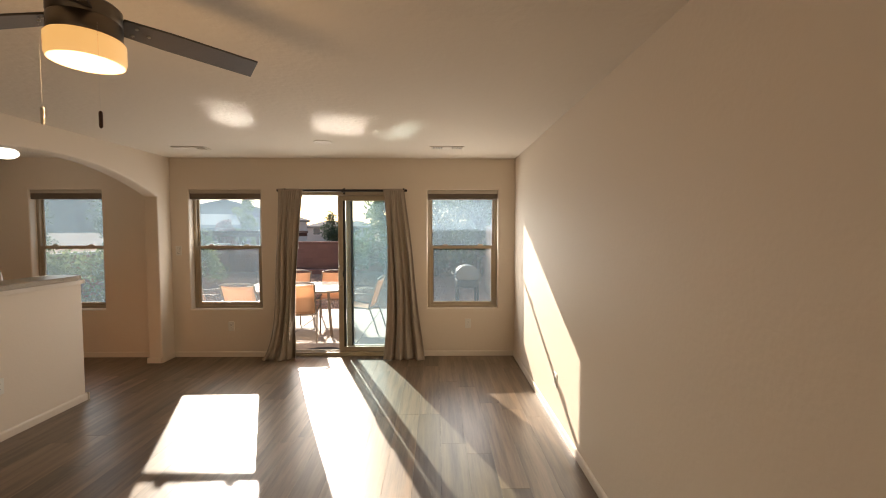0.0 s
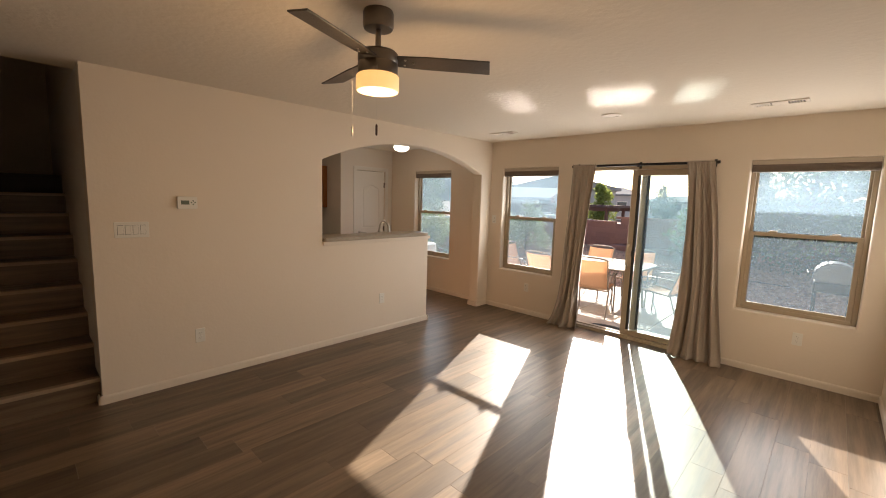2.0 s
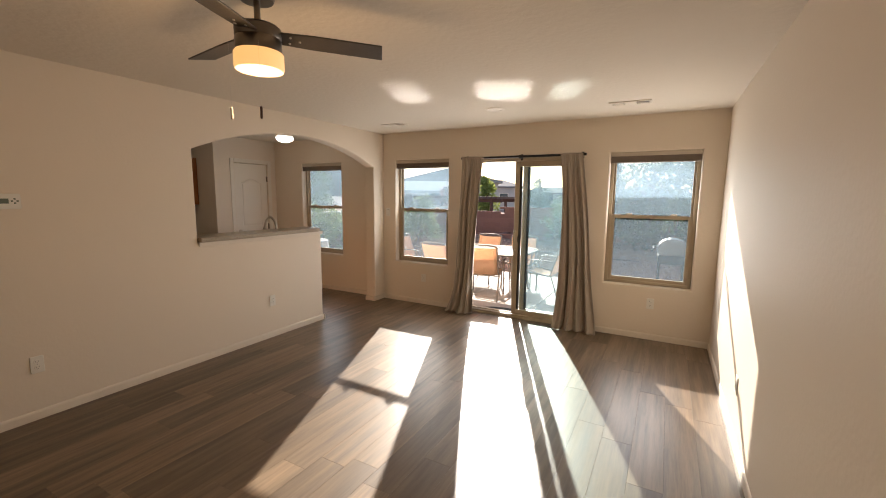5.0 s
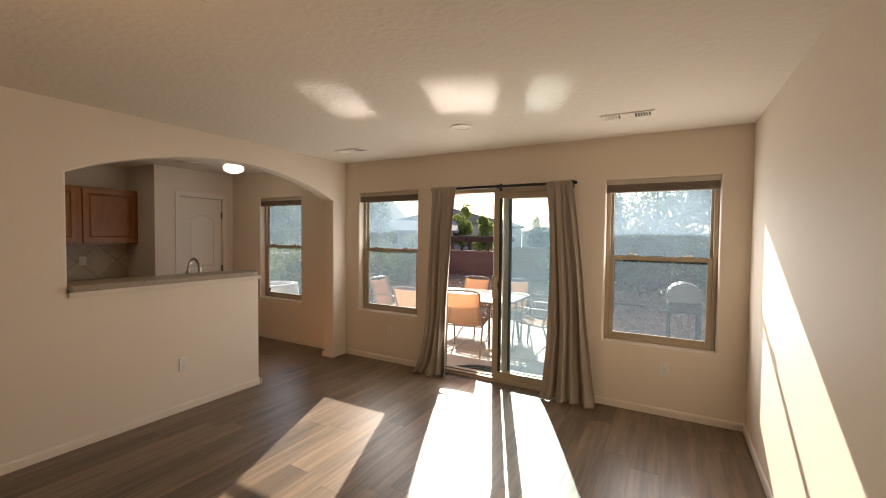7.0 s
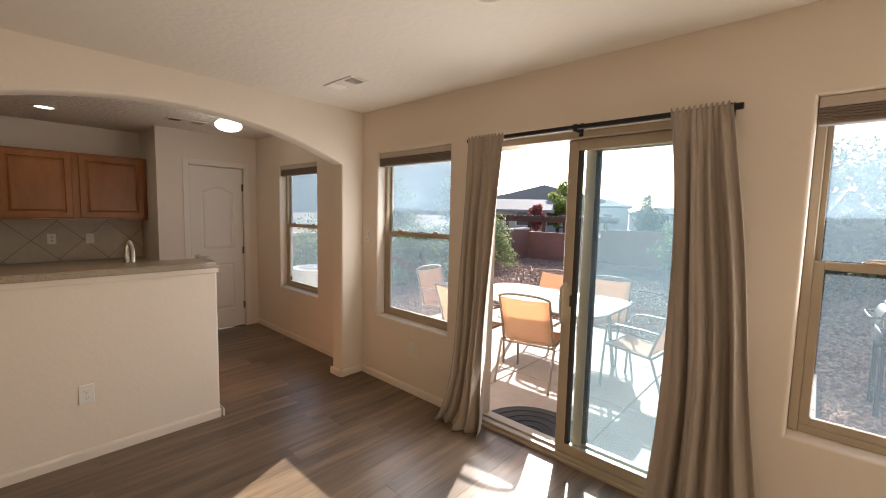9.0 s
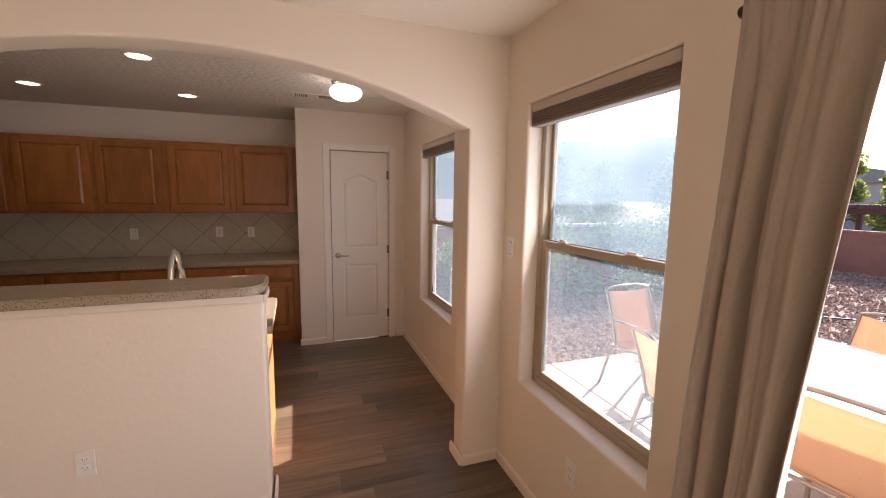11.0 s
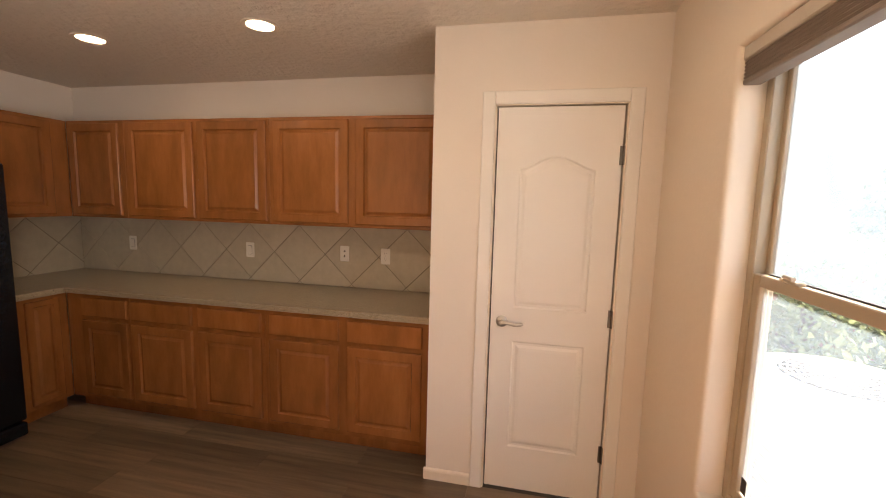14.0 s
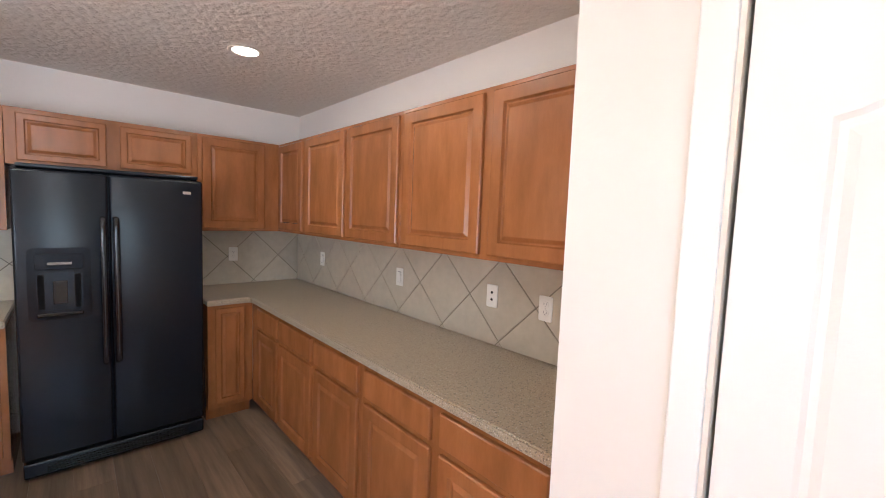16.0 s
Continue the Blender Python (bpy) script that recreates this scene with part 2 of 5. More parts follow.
SLOT = material("dark_slot", (0.03, 0.028, 0.025), 0.6)
SCREEN = material("lcd_screen", (0.16, 0.19, 0.15), 0.2)
BLADE = material("fan_blade", (0.055, 0.045, 0.038), 0.45, vary=0.5, scale=4, stretch=(2, 14, 2), bump=0.08)
# paler than the planks: puts the nosing's edge highlight into the colour
NOSING_HIGHLIGHT = material("nosing_highlight", (0.40, 0.29, 0.195), 0.4, vary=0.4, scale=4, stretch=(8, 0.8, 8), second=(0.24, 0.165, 0.11))
OAK = material("oak_handrail", (0.36, 0.17, 0.055), 0.35, vary=0.4, scale=3, stretch=(2, 8, 8), second=(0.26, 0.115, 0.035))
CARPET = material("carpet", (0.09, 0.085, 0.08), 0.95, vary=0.4, scale=200, bump=0.6, bump_scale=400)
SINK = material("biscuit_sink", (0.87, 0.82, 0.68), 0.25, vary=0.04, scale=4)
CONCRETE = material("patio_concrete", (0.35, 0.285, 0.235), 0.75, vary=0.35, scale=2.5, bump=0.2, bump_scale=90, second=(0.33, 0.28, 0.24), second_scale=14, obj_random=0.05)
JOINT = material("concrete_joint", (0.16, 0.135, 0.11), 0.95, vary=0.3, scale=30)
GROUND = material("yard_soil", (0.25, 0.15, 0.10), 0.95, vary=0.6, scale=1.5, bump=0.6, bump_scale=14, second=(0.13, 0.095, 0.075), second_scale=9)
GRAVEL = material("gravel_stone", (0.34, 0.205, 0.145), 0.9, vary=0.3, scale=20, island=0.45)
BLOCK = material("red_block", (0.30, 0.135, 0.095), 0.9, vary=0.35, scale=5, bump=0.4, bump_scale=60, second=(0.25, 0.11, 0.078), obj_random=0.06)
MORTAR = material("mortar", (0.25, 0.115, 0.082), 0.95, vary=0.2, scale=20)
CAP = material("pale_cap", (0.55, 0.50, 0.43), 0.8, vary=0.2, scale=6, bump=0.2)
PATIO_METAL = material("bronze_powdercoat", (0.24, 0.195, 0.16), 0.45, 0.3, vary=0.2, scale=20)
SLING = thin_material("sling_fabric", (0.74, 0.50, 0.34), 0.5)
TABLE_GLASS = material("pale_table_glass", (0.50, 0.51, 0.49), 0.06, vary=0.1, scale=3)
GRILL_GREY = material("grill_enamel", (0.07, 0.075, 0.08), 0.35, vary=0.2, scale=10)
GRILL_BLACK = material("grill_black", (0.012, 0.012, 0.013), 0.5, vary=0.2, scale=12, spec=0.2)
AC_GREY = material("condenser_paint", (0.52, 0.505, 0.47), 0.5, vary=0.1, scale=6)
RUBBER = material("rubber_mat", (0.03, 0.027, 0.025), 0.8, bump=0.5, bump_scale=40)
TIMBER = material("dark_timber", (0.085, 0.040, 0.028), 0.8, vary=0.4, scale=4, stretch=(1, 6, 6), bump=0.2)
STUCCO = material("grey_stucco", (0.46, 0.41, 0.385), 0.9, vary=0.2, scale=2, bump=0.3)
ROOF = material("roof_shingle", (0.21, 0.19, 0.185), 0.95, spec=0.05, vary=0.4, scale=8, bump=0.4)
ROOF_PALE = material("pale_roof", (0.27, 0.25, 0.24), 0.9, spec=0.1, vary=0.3, scale=6, bump=0.4)
DARK_GLASS = material("far_window", (0.05, 0.06, 0.07), 0.1)
FENCE_WOOD = material("weathered_fence", (0.36, 0.235, 0.175), 0.9, vary=0.5, scale=4, stretch=(6, 6, 0.8), bump=0.3, second=(0.26, 0.16, 0.115), obj_random=0.15)
BARK = material("bark", (0.12, 0.085, 0.06), 0.95, vary=0.5, scale=12, bump=0.7, bump_scale=30)
LEAF = thin_material("leaf", (0.12, 0.155, 0.065), 0.4, 0.5)
LEAF_PALE = thin_material("pale_leaf", (0.21, 0.25, 0.12), 0.4, 0.4)
LEAF_SPRING = thin_material("spring_leaf", (0.27, 0.30, 0.085), 0.5, 0.35)
LEAF_DARK = thin_material("juniper", (0.05, 0.075, 0.045), 0.25, 0.5)
LEAF_RED = thin_material("plum_leaf", (0.26, 0.085, 0.075), 0.4, 0.4)
BASALT = material("hill", (0.105, 0.105, 0.085), 0.95, vary=0.6, scale=0.03, bump=0.3, second=(0.055, 0.06, 0.04), second_scale=0.2)
# sash panes: tints dim the view out; denser upper film puts in sky glow
PANE_DUSTY = pane_material("dusty_pane", 0.036, (0.84, 0.87, 0.88))
PANE_HAZY = pane_material("hazy_pane", 0.058, (0.68, 0.735, 0.77))
PANE_DOOR = pane_material("door_pane", 0.030, (0.90, 0.95, 0.95))
FAN_GLOW = glowing("fan_glass", (1.0, 0.52, 0.14), 0.30)
CAN_GLOW = glowing("can_lens", (1.0, 0.86, 0.62), 3.5)
FLUSH_GLOW = glowing("flush_glass", (1.0, 0.95, 0.86), 1.4)

# ---- building helpers ----
def finish(bm, name, mat, smooth=False):
    me = bpy.data.meshes.new(name)
    bmesh.ops.recalc_face_normals(bm, faces=bm.faces)
    bm.to_mesh(me)
    bm.free()
    me.materials.append(mat)
    if smooth:
        for p in me.polygons:
            p.use_smooth = True
        me.set_sharp_from_angle(angle=radians(40))
    return me


def part(name, bm, mat, parent=None, label="", smooth=False):
    ob = new(name, finish(bm, name, mat, smooth))
    if parent:
        ob.parent = parent
    if label:
        ob["label"] = label
    return ob


def thing(name, label, category, m=None, group=""):
    ob = new(name)
    ob.empty_display_size = 0.1
    if m:
        ob.matrix_world = m
    return tagged(ob, label, category, group)


def box(lo, hi, bevel=0.0, seg=1, bm=None):
    """A box from corner to corner, with its edges rounded off."""
    own = bmesh.new()
    bmesh.ops.create_cube(own, size=1)
    for v in own.verts:
        for i in range(3):
            v.co[i] = lo[i] if v.co[i] < 0 else hi[i]
    if bevel:
        bmesh.ops.bevel(own, geom=own.edges[:], offset=bevel, segments=seg, profile=0.5, affect="EDGES")
    return join(bm, own)


def join(bm, other):
    if bm is None:
        return other
    me = bpy.data.meshes.new("join")
    other.to_mesh(me)
    other.free()
    bm.from_mesh(me)
    bpy.data.meshes.remove(me)
    return bm


def moved(bm, m):
    bmesh.ops.transform(bm, matrix=m, verts=bm.verts[:])
    return bm


def lathe(profile, seg=32, bm=None, closed=False):
    """Turns a profile of (radius, z) about the z axis."""
    own = bmesh.new()
    rings = []
    for r, z in profile:
        if r < 1e-6:
            rings.append([own.verts.new((0, 0, z))])
        else:
            rings.append([own.verts.new((r * math.cos(2 * math.pi * i / seg), r * math.sin(2 * math.pi * i / seg), z)) for i in range(seg)])
    for a, b in zip(rings, rings[1:]):
        for i in range(seg):
            j = (i + 1) % seg
            loop = [a[i % len(a)], a[j % len(a)], b[j % len(b)], b[i % len(b)]]
            loop = list(dict.fromkeys(loop))
            if len(loop) > 2:
                own.faces.new(loop)
    for ring, ok in ((rings[0], len(rings[0]) > 1), (rings[-1], len(rings[-1]) > 1)):
        if ok and not closed:
            own.faces.new(ring)
    return join(bm, own)


def tube(points, radius, seg=10, bm=None, cap=True, flat=1.0):
    """A round bar along a line of points; radius may be a list."""
    own = bmesh.new()
    pts = [Vector(p) for p in points]
    rings = []
    side = None
    for i, p in enumerate(pts):
        d = (pts[min(i + 1, len(pts) - 1)] - pts[max(i - 1, 0)]).normalized()
        if side is None:
            side = d.cross(Vector((0, 0, 1)) if abs(d.z) < 0.9 else Vector((0, 1, 0)))
        side = (side - d * side.dot(d)).normalized()
        other = side.cross(d).normalized()
        r = radius[i] if isinstance(radius, (list, tuple)) else radius
        rings.append([own.verts.new(p + side * (r * math.cos(2 * math.pi * k / seg)) + other * (r * flat * math.sin(2 * math.pi * k / seg))) for k in range(seg)])
    for a, b in zip(rings, rings[1:]):
        for k in range(seg):
            own.faces.new((a[k], a[(k + 1) % seg], b[(k + 1) % seg], b[k]))
    if cap:
        own.faces.new(rings[0])
        own.faces.new(rings[-1])
    return join(bm, own)


def arc(points, n=8):
    """A smooth line through points (Catmull-Rom)."""
    p = [Vector(q) for q in points]
    p = [2 * p[0] - p[1]] + p + [2 * p[-1] - p[-2]]
    out = []
    for i in range(1, len(p) - 2):
        for k in range(n):
            t = k / n
            a, b, c, d = p[i - 1], p[i], p[i + 1], p[i + 2]
            out.append(0.5 * (2 * b + (c - a) * t + (2 * a - 5 * b + 4 * c - d) * t * t + (3 * b - a - 3 * c + d) * t ** 3))
    return out + [p[-2]]


def prism(poly, depth, bm=None, bevel=0.0, seg=1):
    """A polygon in x, y drawn up by depth in z."""
    own = bmesh.new()
    f = own.faces.new([own.verts.new((x, y, 0)) for x, y in poly])
    up = bmesh.ops.extrude_face_region(own, geom=[f])
    bmesh.ops.translate(own, verts=[v for v in up["geom"] if isinstance(v, bmesh.types.BMVert)], vec=(0, 0, depth))
    bmesh.ops.recalc_face_normals(own, faces=own.faces)
    if bevel:
        bmesh.ops.bevel(own, geom=own.edges[:], offset=bevel, segments=seg, affect="EDGES")
    return join(bm, own)


def rounded_rect(w, h, r, n=5):
    out = []
    for cx, cy, a in ((w / 2 - r, h / 2 - r, 0), (-w / 2 + r, h / 2 - r, 90), (-w / 2 + r, -h / 2 + r, 180), (w / 2 - r, -h / 2 + r, 270)):
        out += [(cx + r * math.cos(radians(a + 90 * k / n)), cy + r * math.sin(radians(a + 90 * k / n))) for k in range(n + 1)]
    return out


def wall_sheet(quads, depth, to_world, round_over=0.018):
    """A wall of quads in its own plane (u, v), given thickness, with plaster corners rounded off; to_world places (u, v, w)."""
    own = bmesh.new()
    for q in quads:
        own.faces.new([own.verts.new((u, v, 0)) for u, v in q])
    bmesh.ops.remove_doubles(own, verts=own.verts[:], dist=1e-4)
    up = bmesh.ops.extrude_face_region(own, geom=own.faces[:], use_keep_orig=True)
    bmesh.ops.translate(own, verts=[v for v in up["geom"] if isinstance(v, bmesh.types.BMVert)], vec=(0, 0, depth))
    own.normal_update()
    us, vs = [v.co.x for v in own.verts], [v.co.y for v in own.verts]
    lo_u, hi_u, lo_v, hi_v = min(us), max(us), min(vs), max(vs)
    edges = []
    for e in own.edges:
        a, b = e.verts
        if len(e.link_faces) == 2 and abs(a.co.z - b.co.z) < 1e-5 and e.calc_face_angle(0) > 0.5:
            mid = (a.co + b.co) / 2
            if lo_u + 1e-3 < mid.x < hi_u - 1e-3 and lo_v + 1e-3 < mid.y < hi_v - 1e-3:
                edges.append(e)
    if edges and round_over:
        bmesh.ops.bevel(own, geom=edges, offset=round_over, segments=4, profile=0.5, affect="EDGES")
    bmesh.ops.transform(own, matrix=to_world, verts=own.verts[:])
    return own


def grid_quads(us, vs, holes):
    out = []
    for a, b in zip(us, us[1:]):
        for c, d in zip(vs, vs[1:]):
            mu, mv = (a + b) / 2, (c + d) / 2
            if not any(h[0] < mu < h[1] and h[2] < mv < h[3] for h in holes):
                out.append([(a, c), (b, c), (b, d), (a, d)])
    return out


def structure(name, bm, mat, label="", smooth=False):
    return tagged(part(name, bm, mat, smooth=smooth), label, kind="structure")


# ---- plan ----
YW, YOUT = 5.215, 5.385          # window wall, inner and outer face
XR, XW, XW2 = 1.55, -2.637, -2.80  # long wall, arch wall: living side, kitchen side
XP, XK, YK = -4.97, -5.71, 0.80  # pantry face, kitchen end wall, fridge wall
YB, H = -0.30, 2.43              # wall behind, ceiling
Z0, Z1, ZM = 0.592, 2.050, 1.335  # window sill, head, meeting rail
WINDOWS = {"window_1": (0.477, 1.345), "window_2": (-2.418, -1.553), "window_3": (-4.325, -3.462)}
DOOR = (-1.27, 0.19, 0.0, 2.03)
G = -0.12                        # patio level

# window wall
us = sorted({XR + 0.15, XP - 0.1, *[u for w in WINDOWS.values() for u in w], DOOR[0], DOOR[1]})
holes = [(a, b, Z0, Z1) for a, b in WINDOWS.values()] + [DOOR]
quads = grid_quads(us, [0.0, Z0, DOOR[3], Z1, H], holes)
# the plane (u, v, w) = (x, z, outward)
m = Matrix(((1, 0, 0, 0), (0, 0, 1, YW), (0, 1, 0, 0), (0, 0, 0, 1)))
structure("wall_north", wall_sheet(quads, YOUT - YW, m), WALL, "warm white plaster wall with three windows and a patio door", True)

# arch wall
ARCH0, ARCH1, SPRING, RISE, BAR_END, BAR_Z = 2.445, 4.992, 1.945, 0.270, 3.945, 1.105
RAD = ((ARCH1 - ARCH0) ** 2 / 4 + RISE ** 2) / (2 * RISE)


def arch_z(y):
    mid = (ARCH0 + ARCH1) / 2
    return SPRING + RISE - RAD + math.sqrt(max(RAD ** 2 - (y - mid) ** 2, 0))


quads = [[(0.64, 0), (ARCH0, 0), (ARCH0, BAR_Z), (0.64, BAR_Z)], [(0.64, BAR_Z), (ARCH0, BAR_Z), (ARCH0, SPRING), (0.64, SPRING)],
         [(0.64, SPRING), (ARCH0, SPRING), (ARCH0, H), (0.64, H)], [(ARCH0, 0), (BAR_END, 0), (BAR_END, BAR_Z), (ARCH0, BAR_Z)],
         [(ARCH1, 0), (YW, 0), (YW, SPRING), (ARCH1, SPRING)], [(ARCH1, SPRING), (YW, SPRING), (YW, H), (ARCH1, H)]]
ys = [ARCH0 + (ARCH1 - ARCH0) * i / 40 for i in range(41)]
quads += [[(a, arch_z(a)), (b, arch_z(b)), (b, H), (a, H)] for a, b in zip(ys, ys[1:])]
m = Matrix(((0, 0, -1, XW), (1, 0, 0, 0), (0, 1, 0, 0), (0, 0, 0, 1)))
structure("wall_arch", wall_sheet(quads, XW - XW2, m), WALL, "warm white plaster wall with a wide arched opening", True)

# plain walls
structure("wall_east", box((XR, YB - 0.15, 0), (XR + 0.15, YW, H)), WALL, "long warm white plaster wall")
structure("wall_south", box((-1.5, YB - 0.13, 0), (XR, YB, H), 0.012, 3), WALL, "warm white plaster wall ending at a hallway corner", True)
structure("wall_kitchen_end", box((XK - 0.15, YK - 0.1, 0), (XK, YW, H)), WALL_DIM, "kitchen end wall, white plaster above the cabinets")
structure("wall_fridge", box((-6.15, 0.64, 0), (XW2, YK, H)), WALL_DIM, "white plaster wall between kitchen and stairs")
structure("wall_stair_side", box((-6.15, 0.645, H), (XW2, 0.80, 5.0)), WALL, "upper wall of the stairwell")

# pantry: face with a door opening, and the side facing the counter
PD0, PD1 = 4.437, 5.042
quads = grid_quads([4.112, PD0 - 0.012, PD1 + 0.012, YW], [0, 2.047, H], [(PD0 - 0.012, PD1 + 0.012, 0, 2.047)])
m = Matrix(((0, 0, -1, XP), (1, 0, 0, 0), (0, 1, 0, 0), (0, 0, 0, 1)))
structure("wall_pantry", wall_sheet(quads, 0.11, m, 0.0), WALL_DIM, "white plaster pantry wall round a panelled door")
structure("wall_pantry_side", box((XK, 4.112, 0), (XP - 0.11, 4.222, H)), WALL_DIM, "white plaster side of the pantry")
structure("wall_pantry_back", box((XP - 0.62, 4.222, 0), (XP - 0.60, YW, H)), WALL_DIM, "dark pantry interior")

# stairwell and hallway shell
structure("wall_stair_end", box((-6.3, -0.75, 0), (-6.15, 0.80, 5.0)), WALL, "end wall of the stairwell")
structure("wall_hall_end", box((-4.65, -2.6, 0), (-4.5, -0.43, 5.0)), WALL, "shaded hallway end wall")
structure("wall_hall_far", box((-4.5, -2.75, 0), (-1.37, -2.6, 5.0)), WALL, "shaded hallway wall")
structure("wall_hall_side", box((-1.5, -2.6, 0), (-1.37, YB - 0.13, H)), WALL, "hallway side wall")
structure("wall_stair_outer", box((-6.15, -0.75, 0), (-4.65, -0.6, 5.0)), WALL, "upper wall of the stairwell")
structure("wall_well_header", box((XW - 0.30, -2.6, H + 0.002), (XW - 0.18, 0.80, 5.0)), WALL, "upper wall over the stair opening")

# ceilings
bm = box((XW - 0.05, 0.64, H), (XR + 0.15, YOUT, H + 0.12))
box((XW - 0.30, -2.6, H), (XR + 0.15, 0.64, H + 0.12), bm=bm)
structure("ceiling", bm, CEIL, "textured off-white living room ceiling")
structure("ceiling_kitchen", box((XK - 0.15, 0.80, H), (XW - 0.05, YOUT, H + 0.12)), CEIL_K, "textured off-white kitchen ceiling")
structure("ceiling_upper", box((-6.4, -2.8, 5.0), (XW, 0.85, 5.1)), CEIL, "ceiling high over the stairwell")

# half wall beside the stairs, with a sloping top
SLOPE, RISER, TREAD, SX = 0.19 / 0.265, 0.19, 0.265, -2.70
top = [(-2.60, 0), (-2.60, 1.21), (-4.65, 1.21 + 2.05 * SLOPE), (-4.65, 0)]
bm = prism([(x, z) for x, z in top], 0.14, bevel=0.012, seg=2)
structure("half_wall", moved(bm, Matrix(((1, 0, 0, 0), (0, 0, 1, -0.435), (0, 1, 0, 0), (0, 0, 0, 1)))), WALL, "white plaster half wall rising beside the stairs", True)

# stairs: riser boards, plank treads, nosing coloured pale as an edge highlight, carpeted landing
stairs = tagged(new("stairs"), "wood-look stairs with square nosings rising between plaster walls", kind="structure")
for k in range(8):
    x = SX - k * TREAD
    part("riser", box((x - 0.03, -0.295, k * RISER), (x - 0.008, 0.64, (k + 1) * RISER - 0.022)), PLANK, stairs)
    part("tread", box((x - TREAD - 0.03, -0.295, (k + 1) * RISER - 0.022), (x + 0.015, 0.64, (k + 1) * RISER), 0.006, 2), PLANK, stairs)
    part("nosing", box((x - 0.03, -0.294, (k + 1) * RISER + 0.0005), (x + 0.020, 0.639, (k + 1) * RISER + 0.004), 0.0015), NOSING_HIGHLIGHT, stairs, "square nosing, its edge highlight put into a pale colour")
    part("nosing_lip", box((x + 0.0155, -0.294, (k + 1) * RISER - 0.024), (x + 0.020, 0.639, (k + 1) * RISER + 0.0004)), NOSING_HIGHLIGHT, stairs)
x = SX - 8 * TREAD
part("riser", box((x - 0.03, -0.295, 8 * RISER), (x - 0.008, 0.64, 9 * RISER)), CARPET, stairs, "dark carpeted riser")
part("landing", box((-6.15, -0.6, 9 * RISER - 0.04), (x - 0.03, 0.64, 9 * RISER)), CARPET, stairs, "dark carpeted landing")

# ground floor slab; its planks come last
floor = structure("floor", box((-6.3, -2.75, -0.10), (XR + 0.15, YOUT, -0.012)), SUBFLOOR, "grey-brown wood-look vinyl plank floor")
structure("doorsill", box((DOOR[0], YW + 0.0, -0.012), (DOOR[1], YOUT + 0.03, 0.018), 0.004), ALMOND, "almond metal sill of the patio door")


def skirting(points, name="baseboard"):
    """White baseboard along a line of plan points; the room lies to its left."""
    for (x0, y0), (x1, y1) in zip(points, points[1:]):
        a, b = Vector((x0, y0, 0)), Vector((x1, y1, 0))
        d = (b - a).normalized()
        n = Vector((-d.y, d.x, 0))
        own = bmesh.new()
        prof = [(0, 0), (0.012, 0), (0.012, 0.048), (0.009, 0.058), (0.004, 0.064), (0, 0.065)]
        rings = [[own.verts.new(p + n * w + Vector((0, 0, z))) for w, z in prof] for p in (a, b)]
        for i in range(len(prof)):
            j = (i + 1) % len(prof)
            own.faces.new((rings[0][i], rings[0][j], rings[1][j], rings[1][i]))
        own.faces.new(rings[0])
        own.faces.new(rings[1])
        structure(name, own, TRIM, "low white baseboard")


skirting([(XR, YB), (XR, YW), (DOOR[1] + 0.02, YW)])
skirting([(DOOR[0] - 0.02, YW), (XW, YW), (XW, ARCH1 - 0.013), (XW2, ARCH1 - 0.013)])
skirting([(XW2 + 0.0, BAR_END + 0.013), (XW + 0.013, BAR_END + 0.013)])
skirting([(XW, BAR_END), (XW, 0.64 - 0.013), (SX - 0.0, 0.64 - 0.013)])
skirting([(XW2, YW), (XP, YW), (XP, PD1 + 0.075)])
skirting([(XP, PD0 - 0.075), (XP, 4.10)])
skirting([(-1.5, YB), (XR, YB)])
skirting([(-1.5 - 0.0, YB - 0.4), (-1.5 - 0.0, YB + 0.013)])
skirting([(-2.60, -0.30), (-2.60, -0.435)])
# ---- windows and patio door ----
def frame_bars(name, x0, x1, z0, z1, w, y0, y1, mat, parent, bevel=0.004):
    """Four bars round an opening in the plane of the window wall."""
    f = part(name, box((x0, y0, z0), (x0 + w, y1, z1), bevel), mat, parent)
    bm = bmesh.new()
    bm.from_mesh(f.data)
    for lo, hi in (((x1 - w, y0, z0), (x1, y1, z1)), ((x0 + w, y0, z0), (x1 - w, y1, z0 + w)), ((x0 + w, y0, z1 - w), (x1 - w, y1, z1))):
        box(lo, hi, bevel, bm=bm)
    bm.to_mesh(f.data)
    bm.free()
    return f


